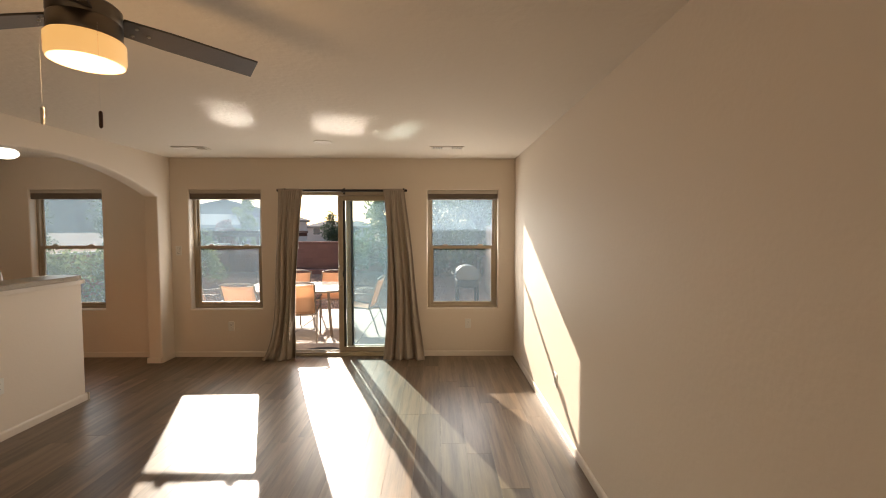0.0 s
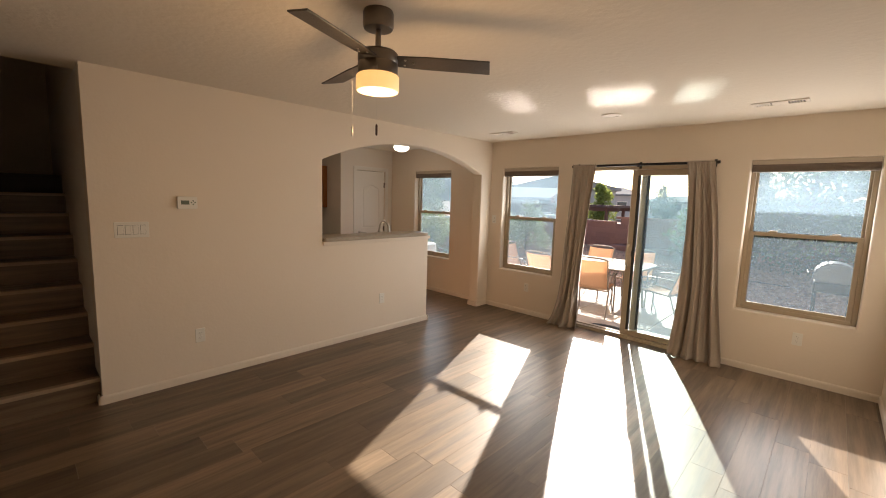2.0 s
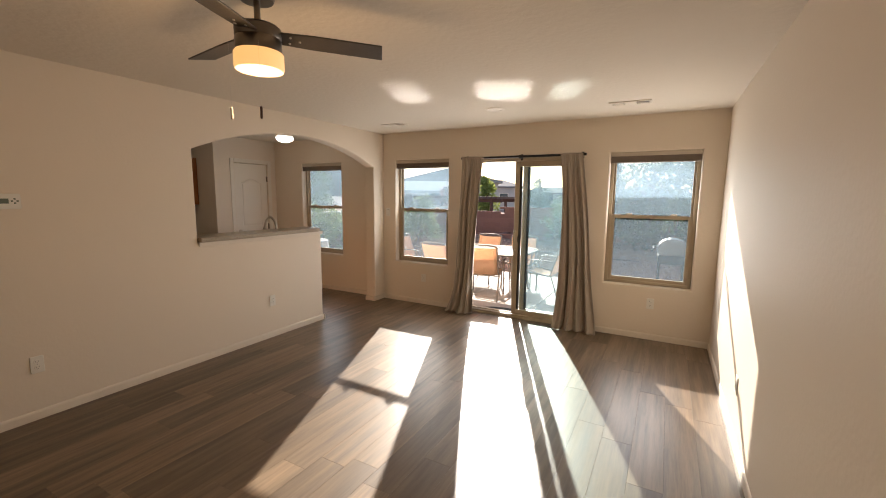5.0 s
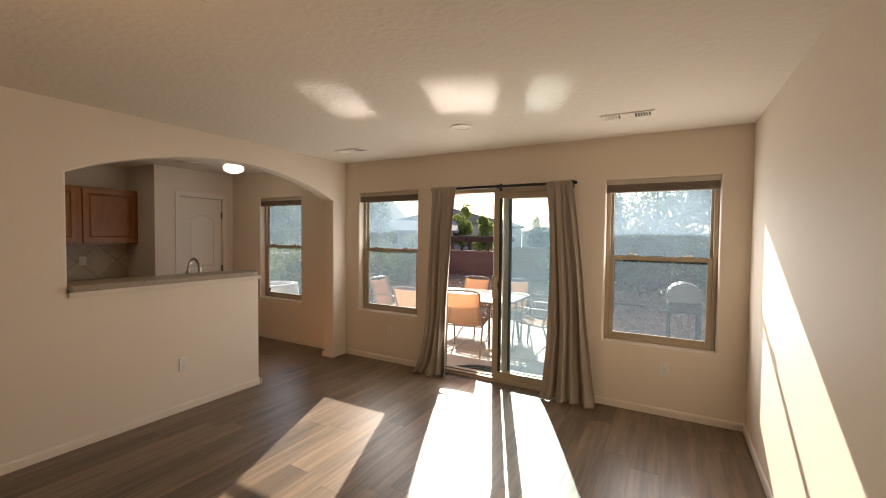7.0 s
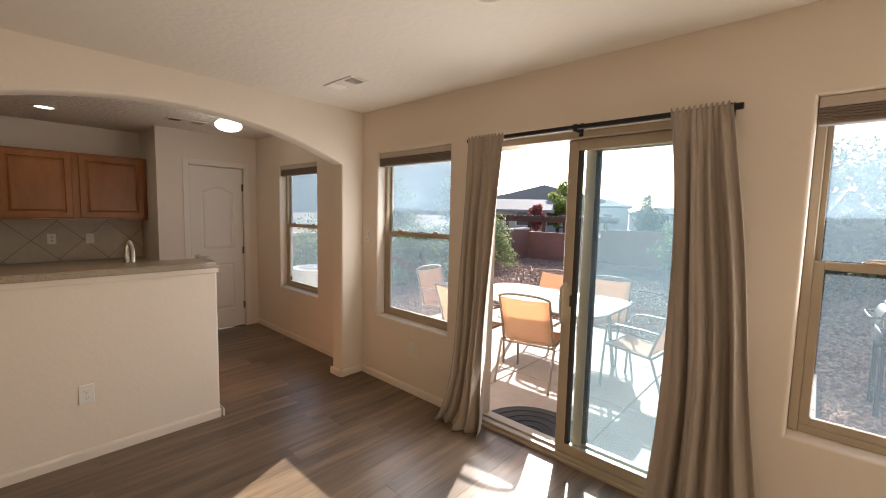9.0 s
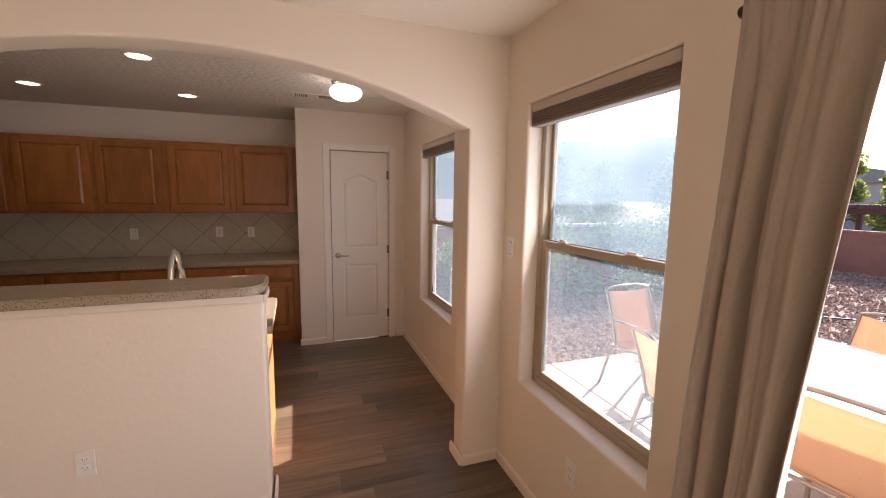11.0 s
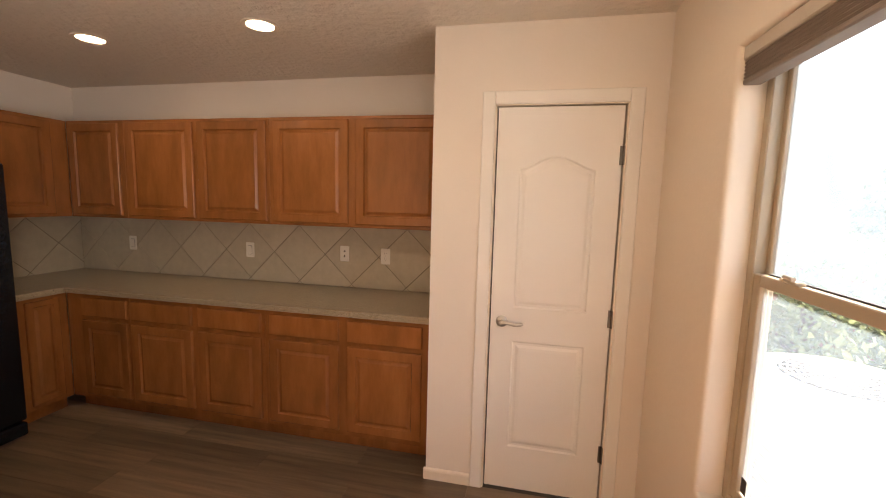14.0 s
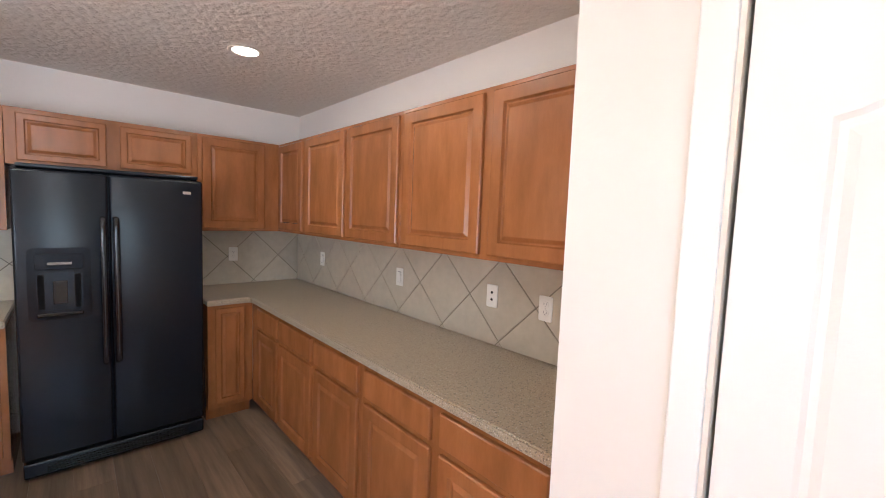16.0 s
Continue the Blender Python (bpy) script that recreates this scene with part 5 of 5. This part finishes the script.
def patio_chair(m):
    """A sling chair facing +y: two side frames of bent tube, arms, sling seat and back."""
    c = thing("patio_chair", "bronze metal patio chair with an orange-tan sling seat", "chair", m, "chairs round the patio table")
    for s in (-1, 1):
        x = s * 0.27
        part("front_leg", tube(arc([(x, 0.26, 0.0), (x, 0.25, 0.25), (x, 0.235, 0.44), (x, 0.22, 0.60)], 5), 0.0125, 8), PATIO_METAL, c, smooth=True)
        part("back_leg", tube(arc([(x, -0.33, 0.0), (x, -0.26, 0.22), (x, -0.19, 0.42)], 5), 0.0125, 8), PATIO_METAL, c, smooth=True)
        part("back_post", tube(arc([(x * 0.95, -0.17, 0.40), (x * 0.93, -0.24, 0.62), (x * 0.93, -0.33, 0.88)], 6), 0.0125, 8), PATIO_METAL, c, smooth=True)
        part("arm", tube(arc([(x * 1.02, -0.26, 0.64), (x * 1.1, -0.05, 0.655), (x * 1.1, 0.16, 0.65), (x, 0.23, 0.60)], 6), 0.019, 8, flat=0.45), PATIO_METAL, c, smooth=True)
        part("seat_rail", tube([(x * 0.95, -0.20, 0.40), (x * 0.95, 0.24, 0.44)], 0.0125, 8), PATIO_METAL, c)
    part("top_rail", tube(arc([(-0.251, -0.33, 0.88), (-0.12, -0.342, 0.905), (0.12, -0.342, 0.905), (0.251, -0.33, 0.88)], 6), 0.0125, 8), PATIO_METAL, c, smooth=True)
    part("cross_bar", tube([(-0.26, -0.19, 0.395), (0.26, -0.19, 0.395)], 0.011, 8), PATIO_METAL, c)
    part("cross_bar", tube([(-0.26, 0.235, 0.43), (0.26, 0.235, 0.43)], 0.011, 8), PATIO_METAL, c)
    own = bmesh.new()
    line = arc([(0, -0.328, 0.868), (0, -0.235, 0.62), (0, -0.185, 0.455), (0, -0.13, 0.405), (0, 0.02, 0.405), (0, 0.25, 0.447)], 5)
    cut = 15
    for name, pts in (("backrest", line[:cut - 3]), ("seat", line[cut - 4:])):
        own = bmesh.new()
        rows = [[own.verts.new((x, p.y, p.z - 0.012 * (1 - (x / 0.24) ** 2))) for x in (-0.24, -0.16, -0.08, 0, 0.08, 0.16, 0.24)] for p in pts]
        for a, b in zip(rows, rows[1:]):
            for i in range(6):
                own.faces.new((a[i], a[i + 1], b[i + 1], b[i]))
        ob = part(name, own, SLING, c, smooth=True)
        ob.modifiers.new("cloth", "SOLIDIFY").thickness = 0.004
    return c


chair = patio_chair(pose(-1.53, 6.53, G, 0, 0, 10))
for x, y, a in ((-2.08, 7.70, 176), (-1.33, 7.72, 184), (-0.66, 7.05, 84), (-2.27, 6.43, 356), (-3.17, 7.0, 272)):
    copy_thing(chair, pose(x, y, G, 0, 0, a))

mat_ = [(0.42 * math.cos(radians(180 * k / 20)), 0.42 * math.sin(radians(180 * k / 20)) * 1.05) for k in range(21)]
dm = thing("door_mat", "half-round black rubber door mat on the patio", "door mat", pose(-0.98, 5.55, G))
part("pad", prism(mat_, 0.012, bevel=0.003), RUBBER, dm)
for k in range(1, 5):
    r = 0.42 * k / 5
    part("rib", tube([(r * math.cos(radians(180 * i / 16)), 0.02 + r * math.sin(radians(180 * i / 16)), 0.013) for i in range(17)], 0.006, 6), RUBBER, dm)

# ---- grill ----
gl = thing("barbecue_grill", "grey-lidded gas barbecue on a black cart with a side shelf", "barbecue", pose(1.19, 8.30, G - 0.06, 0, 0, 92) @ Matrix.Scale(0.96, 4))
own = bmesh.new()
prof = [(-0.24, 0), (-0.25, 0.10), (-0.20, 0.22), (-0.08, 0.29), (0.08, 0.29), (0.20, 0.22), (0.25, 0.10), (0.24, 0)]
lid = prism([(y, z) for y, z in prof], 0.46, bevel=0.03, seg=4)
part("lid", moved(lid, Matrix(((0, 0, 1, -0.23), (1, 0, 0, 0), (0, 1, 0, 0.80), (0, 0, 0, 1)))), GRILL_GREY, gl, "domed grey lid", True)
part("firebox", box((-0.225, -0.23, 0.64), (0.225, 0.23, 0.795), 0.03, 3), GRILL_BLACK, gl, smooth=True)
part("handle", tube(arc([(-0.2, 0.245, 0.92), (-0.2, 0.30, 0.92), (0.2, 0.30, 0.92), (0.2, 0.245, 0.92)], 4), 0.012, 8), GRILL_BLACK, gl)
for s in (-1, 1):
    if s > 0:
        part("side_shelf", box((0.232, -0.20, 0.735), (0.42, 0.20, 0.765), 0.01, 2), CAP, gl, "pale side shelf")
    for y in (-0.2, 0.2):
        part("leg", box((s * 0.20 - 0.02, y - 0.02, 0.0), (s * 0.20 + 0.02, y + 0.02, 0.64), 0.004), GRILL_BLACK, gl)
    part("wheel", moved(lathe([(0, -0.02), (0.07, -0.02), (0.08, 0), (0.07, 0.02), (0, 0.02)], 20), pose(s * 0.245, -0.2, 0.08, 0, 90, 0)), GRILL_BLACK, gl)
part("lower_shelf", box((-0.20, -0.2, 0.16), (0.20, 0.2, 0.18), 0.004), GRILL_BLACK, gl)

# ---- air conditioner ----
ac = thing("air_conditioner", "beige outdoor air conditioning unit with a round fan grille", "air conditioner", pose(-5.62, 6.48, G - 0.09))
part("pad", box((-0.48, -0.48, 0), (0.48, 0.48, 0.08), 0.01), CAP, ac)
part("body", moved(prism(rounded_rect(0.78, 0.78, 0.27, 8), 0.68, bevel=0.008, seg=2), Matrix.Translation((0, 0, 0.08))), AC_GREY, ac, smooth=True)
for k in range(18):
    z = 0.14 + k * 0.031
    part("louvre", moved(prism(rounded_rect(0.80, 0.80, 0.28, 8), 0.012), Matrix.Translation((0, 0, z))), AC_GREY, ac)
part("top_cap", moved(prism(rounded_rect(0.83, 0.83, 0.36, 10), 0.035, bevel=0.01, seg=2), Matrix.Translation((0, 0, 0.76))), AC_GREY, ac, smooth=True)
part("fan_well", moved(lathe([(0, 0.0), (0.31, 0.001)], 40), Matrix.Translation((0, 0, 0.7955))), SLOT, ac)
for k in range(8):
    r = 0.06 + k * 0.033
    part("grille_ring", tube([(r * math.cos(2 * math.pi * i / 40), r * math.sin(2 * math.pi * i / 40), 0.805) for i in range(41)], 0.004, 5), AC_GREY, ac)
for k in range(20):
    a = 2 * math.pi * k / 20
    part("grille_spoke", tube([(0.05 * math.cos(a), 0.05 * math.sin(a), 0.812), (0.32 * math.cos(a + 0.12), 0.32 * math.sin(a + 0.12), 0.802)], 0.004, 5), AC_GREY, ac)
part("hub", moved(lathe([(0, 0.012), (0.05, 0.01), (0.055, 0)], 20), Matrix.Translation((0, 0, 0.80))), AC_GREY, ac)


# ---- plants ----
def leaves(rng, centres, spread, count, size, mat, parent, name="crown"):
    """Many small folded leaves gathered in clumps."""
    vs, fs = [], []
    per = count // len(centres)
    n = 0
    for c, r in centres:
        for _ in range(per):
            d = rng.normal(size=3)
            d /= np.linalg.norm(d)
            p = np.array(c) + d * r * rng.uniform(0.25, 1.0) ** 0.6 * spread
            a, b = rng.normal(size=3), rng.normal(size=3)
            a /= np.linalg.norm(a)
            b -= a * (a @ b)
            b /= np.linalg.norm(b)
            s = size * rng.uniform(0.6, 1.5)
            vs += [p - a * s, p + b * s * 0.45, p + a * s, p - b * s * 0.45]
            fs.append((n, n + 1, n + 2, n + 3))
            n += 4
    me = bpy.data.meshes.new(name)
    me.from_pydata([tuple(v) for v in vs], [], fs)
    me.materials.append(mat)
    ob = new(name, me)
    ob.parent = parent
    return ob


def tree(name, x, y, height, crown_r, mat, label, seed, count=3500, size=0.07, low=0.35, narrow=1.0, category="tree"):
    rng = np.random.default_rng(seed)
    t = thing(name, label, category, pose(x, y, G - 0.1))
    bm = tube(arc([(0, 0, 0), (0.04 * height * rng.uniform(-1, 1), 0.03 * height, height * 0.3), (0.05 * height * rng.uniform(-1, 1), 0, height * 0.62), (0, 0, height * 0.9)], 4),
              [0.035 * height * (1 - 0.85 * i / 12) for i in range(13)], 8)
    centres = []
    for k in range(22):
        a, h = rng.uniform(0, 6.28), height * rng.uniform(low, 0.98)
        reach = crown_r * narrow * rng.uniform(0.35, 0.9) * (1.15 - 0.75 * (h / height - low) / (1 - low))
        end = (reach * math.cos(a), reach * math.sin(a), h)
        tube(arc([(0, 0, h * 0.72), (end[0] * 0.5, end[1] * 0.5, h * 0.86), end], 3), [0.014 * height * (1 - 0.8 * i / 6) for i in range(7)], 6, bm)
        centres.append((end, crown_r * rng.uniform(0.30, 0.55)))
    part("trunk", bm, BARK, t, smooth=True)
    leaves(rng, centres, 1.0, count, size, mat, t)
    return t


tree("tree", 0.6, 15.6, 3.6, 1.7, LEAF, "grey-green broadleaf tree by the yard wall", 11, 6000, 0.06, 0.3)
tree("tree", 2.0, 13.8, 3.4, 1.3, LEAF, "grey-green broadleaf tree by the side wall", 12, 5000, 0.055, 0.3)
tree("tree", -1.5, 16.4, 3.0, 1.3, LEAF, "grey-green broadleaf tree by the yard wall", 13, 5000, 0.055, 0.25)
tree("tree", -0.9, 14.0, 3.2, 1.0, LEAF, "fresh green tree in the gravel yard", 41, 6000, 0.05, 0.4)
tree("shrub", -0.6, 15.9, 1.7, 1.3, LEAF_DARK, "dense dark shrub by the yard wall", 14, 5000, 0.05, 0.1, category="shrub")
tree("shrub", 1.2, 16.4, 1.8, 1.5, LEAF_DARK, "dense dark shrub by the yard wall", 15, 5000, 0.05, 0.1, category="shrub")
for x, y, hh, rr, sd in ((-7.2, 13.4, 1.5, 0.9, 16), (-7.3, 11.8, 1.35, 1.0, 17), (-7.0, 10.2, 1.4, 1.0, 18), (-7.2, 8.6, 1.3, 0.9, 31), (-7.1, 7.1, 1.35, 0.8, 32)):
    tree("shrub", x, y, hh, rr, LEAF_PALE, "pale green leafy shrub before the block wall", sd, 5000, 0.04, 0.1, category="shrub")
for x, y, hh, rr, sd in ((-15.0, 21.0, 3.4, 1.7, 33), (-17.0, 15.5, 3.2, 1.6, 34), (-22.0, 22.0, 3.6, 2.0, 35)):
    tree("tree", x, y, hh, rr, LEAF, "grey-green tree on the slope beyond the wall", sd, 4500, 0.09, 0.2)
tree("juniper", -4.5, 20.5, 2.6, 0.8, LEAF_DARK, "dark upright juniper behind the yard wall", 19, 4500, 0.05, 0.1)
tree("tree", -14.0, 31.3, 4.1, 1.1, LEAF_SPRING, "bright spring-green tree behind the wall", 20, 4000, 0.10, 0.25)
tree("tree", -11.3, 30.0, 3.1, 1.0, LEAF_SPRING, "bright spring-green tree behind the wall", 21, 4000, 0.10, 0.25)
tree("tree", -11.9, 24.5, 2.2, 0.6, LEAF_RED, "small red-leaved plum behind the wall", 22, 2500, 0.08, 0.3)


# ---- pergola and houses beyond the wall ----
pg = thing("pergola", "dark timber pergola in the yard behind the wall", "pergola", pose(-9.45, 20.6, G - 0.27))
for x in (-1.9, 0.2, 2.3):
    for y in (0, 2.2):
        part("post", box((x - 0.07, y - 0.07, 0), (x + 0.07, y + 0.07, 1.72), 0.008), TIMBER, pg)
for y in (0, 2.2):
    part("beam", box((-2.5, y - 0.05, 1.60), (2.9, y + 0.05, 1.78), 0.008), TIMBER, pg)
for k in range(19):
    x = -2.35 + k * 0.285
    part("rafter", box((x - 0.025, -0.5, 1.78), (x + 0.025, 2.7, 1.90), 0.004), TIMBER, pg)


def house(x, y, w, d, eave, ridge, ang, wall_mat, label, hip=0.0, glazed=True, roof_mat=None):
    h = thing("house", label, "house", pose(x, y, G - 0.1, 0, 0, ang))
    part("wall", box((-w / 2, -d / 2, 0), (w / 2, d / 2, eave)), wall_mat, h)
    own = bmesh.new()
    o = 0.4
    a = [own.verts.new(c) for c in ((-w / 2 - o, -d / 2 - o, eave), (w / 2 + o, -d / 2 - o, eave), (w / 2 + o, d / 2 + o, eave), (-w / 2 - o, d / 2 + o, eave))]
    r = [own.verts.new((-w / 2 - o + hip, 0, ridge)), own.verts.new((w / 2 + o - hip, 0, ridge))]
    b = [own.verts.new(v.co - Vector((0, 0, 0.18))) for v in a]
    own.faces.new((a[0], a[1], r[1], r[0]))
    own.faces.new((a[2], a[3], r[0], r[1]))
    own.faces.new((a[1], a[2], r[1]))
    own.faces.new((a[3], a[0], r[0]))
    for i in range(4):
        own.faces.new((a[i], a[(i + 1) % 4], b[(i + 1) % 4], b[i]))
    own.faces.new(b)
    part("roof", own, roof_mat or ROOF, h)
    n = max(2, int(w / 3)) if glazed else 0
    for k in range(n):
        for z in ([1.0] if eave < 4 else [1.0, eave - 1.7]):
            wx = -w / 2 + w * (k + 0.5) / n
            win = part("window", box((wx - 0.55, -d / 2 - 0.03, z), (wx + 0.55, -d / 2 + 0.03, z + 1.1), 0.01), TRIM, h)
            part("pane", box((wx - 0.48, -d / 2 - 0.045, z + 0.07), (wx + 0.48, -d / 2 - 0.032, z + 1.03)), DARK_GLASS, win)
    return h


house(-18.6, 37.5, 7, 9, 3.1, 4.3, -62, STUCCO, "grey stucco house with a gabled roof behind the yards", 0.0, True, ROOF_PALE)
house(-17.0, 28.6, 6, 6, 2.1, 2.9, 31, STUCCO, "low grey stucco house with a pale tiled roof", 0.0, True, ROOF_PALE)
house(-19.5, 50.0, 8, 7, 2.9, 3.8, 20, STUCCO, "stucco house far behind the yards", 2.5)
house(-14.5, 66.0, 9, 8, 2.3, 3.2, 0, STUCCO, "low pale stucco building in the distance", 2.0)
house(12.0, 55.0, 14, 8, 4.0, 6.0, -10, STUCCO, "stucco house in the distance", 3.0)
own = bmesh.new()
rows = []
for dist, lift in ((300, 0), (380, 0.55), (450, 0.93), (520, 1.0), (640, 0)):
    row = []
    for k in range(100):
        deg = 30 + 165 * k / 99
        mesa = min(max((deg - 121) / 9, 0), 1)
        slope_deg = 1.0 + 0.3 * math.sin(deg * 0.35) + 6.0 * mesa * mesa * (3 - 2 * mesa) + mesa * (0.22 * math.sin(deg * 0.45) + 0.10 * math.sin(deg * 1.3))
        a = radians(deg)
        rough_ = 1 + 0.05 * math.sin(deg * 2.3 + dist) * (lift < 1)
        row.append(own.verts.new((dist * math.cos(a), dist * math.sin(a), G - 1 + 520 * math.tan(radians(slope_deg)) * lift * rough_)))
    rows.append(row)
for a, b in zip(rows, rows[1:]):
    for i in range(99):
        own.faces.new((a[i], a[i + 1], b[i + 1], b[i]))
structure("backdrop", own, BASALT, "broad grey-green mesa and low hills on the horizon", True)

# ---- pieces: tiles, blocks, slabs, planks ----
def clip(poly, axis, value, keep_less):
    out = []
    for i, p in enumerate(poly):
        q = poly[(i + 1) % len(poly)]
        ip, iq = (p[axis] <= value) == keep_less, (q[axis] <= value) == keep_less
        if ip:
            out.append(p)
        if ip != iq:
            t = (value - p[axis]) / (q[axis] - p[axis])
            out.append((p[0] + (q[0] - p[0]) * t, p[1] + (q[1] - p[1]) * t))
    return out


def tile_field(parent, u0, u1, v0, v1, cu, cv, diag, to_world):
    """Square tiles set on the diagonal, cut to a rectangle."""
    half = diag / 2 - 0.004
    i0 = int((u0 - cu) / (diag / 2)) - 2
    i1 = int((u1 - cu) / (diag / 2)) + 2
    for i in range(i0, i1 + 1):
        for j in range(-3, 4):
            if (i + j) % 2:
                continue
            x, y = cu + i * diag / 2, cv + j * diag / 2
            poly = [(x - half, y), (x, y - half), (x + half, y), (x, y + half)]
            for axis, val, less in ((0, u0, False), (0, u1, True), (1, v0, False), (1, v1, True)):
                poly = clip(poly, axis, val, less) if len(poly) > 2 else poly
            area = abs(sum(p[0] * q[1] - q[0] * p[1] for p, q in zip(poly, poly[1:] + poly[:1]))) / 2 if len(poly) > 2 else 0
            if area > 1e-4:
                part("tile", moved(prism(poly, 0.005), to_world), TILE, parent)


bs = structure("backsplash", box((XK + 0.0005, YK, CT), (XK + 0.007, 4.11, UZ0)), GROUT, "beige ceramic tiles set on the diagonal with dark grout")
tile_field(bs, YK + 0.013, 4.108, CT + 0.002, UZ0 - 0.002, 3.33, 1.14, 0.43, Matrix.Translation((XK + 0.0075, 0, 0)) @ FACE["x+"])
bs2 = structure("backsplash_side", box((XK + 0.007, YK + 0.0005, CT), (XW2, YK + 0.007, UZ0)), GROUT, "beige ceramic tiles set on the diagonal with dark grout")
tile_field(bs2, 2.805, -XK - 0.013, CT + 0.002, UZ0 - 0.002, 5.30, 1.14, 0.43, Matrix.Translation((0, YK + 0.0075, 0)) @ FACE["y+"])

# concrete slabs of the patio
for a, b in ((-4.0, -2.87), (-2.87, -1.74), (-1.74, -0.60), (-0.60, 0.62)):
    for c, d in ((YOUT + 0.02, 6.53), (6.53, 7.70), (7.70, 8.86)):
        part("slab", box((a + 0.005, c + 0.005, G - 0.06), (b - 0.005, d - 0.005, G), 0.004), CONCRETE, patio)

# blocks of the yard wall
me = finish(box((-0.1985, -0.02, -0.0985), (0.1985, 0.02, 0.0985), 0.002), "block", BLOCK)
cap_me = finish(box((-0.196, -0.10, -0.045), (0.196, 0.06, 0.045), 0.008), "cap_block", BLOCK)
for row in range(5):
    for k in range(30):
        x = -9.2 + k * 0.40 + (0.2 if row % 2 else 0)
        b = new("block", me)
        b.parent = yard_wall
        b.location = (x, YARD_Y, G + 0.005 + row * 0.20)
for k in range(30):
    x = -9.2 + k * 0.40
    b = new("cap_block", cap_me)
    b.parent = high_wall if x > -5.2 else yard_wall
    b.location = (x, YARD_Y + 0.05, 0.832 + (0.20 if x > -5.2 else 0))
for k in range(19):
    b = new("block", me)
    b.parent = high_wall
    b.location = (-4.99 + k * 0.40, YARD_Y, 0.885)

# floor planks, laid along the room
PW, PL = 0.18, 1.22
plank_me = finish(box((-PW / 2 + 0.0003, -PL / 2 + 0.0003, -0.008), (PW / 2 - 0.0003, PL / 2 - 0.0003, 0.0), 0.0006), "plank", PLANK)
rnd = random.Random(4)


def planks(x0, x1, y0, y1):
    n = math.ceil((x1 - x0) / PW)
    for i in range(n):
        x = x0 + (i + 0.5) * PW
        off = rnd.uniform(0, PL)
        y = y0 - off
        while y < y1:
            a, b = max(y, y0), min(y + PL, y1)
            xa, xb = max(x - PW / 2, x0), min(x + PW / 2, x1)
            if b - a > 0.03:
                if b - a > PL - 1e-4 and xb - xa > PW - 1e-4:
                    p = new("plank", plank_me)
                    p.parent, p.location = floor, (x, (a + b) / 2, 0)
                else:
                    p = new("plank", finish(box((xa - x + 0.0003, a - (a + b) / 2 + 0.0003, -0.008), (xb - x - 0.0003, (b - a) / 2 - 0.0003, 0.0), 0.0006), "plank", PLANK))
                    p.parent, p.location = floor, (x, (a + b) / 2, 0)
            y += PL


planks(XW2, XR, YB, YW)
planks(XP, XW2 - 0.0, YK, YW)
planks(-4.5, -1.5, -2.6, YB)
planks(XK, XP, YK, 4.11)
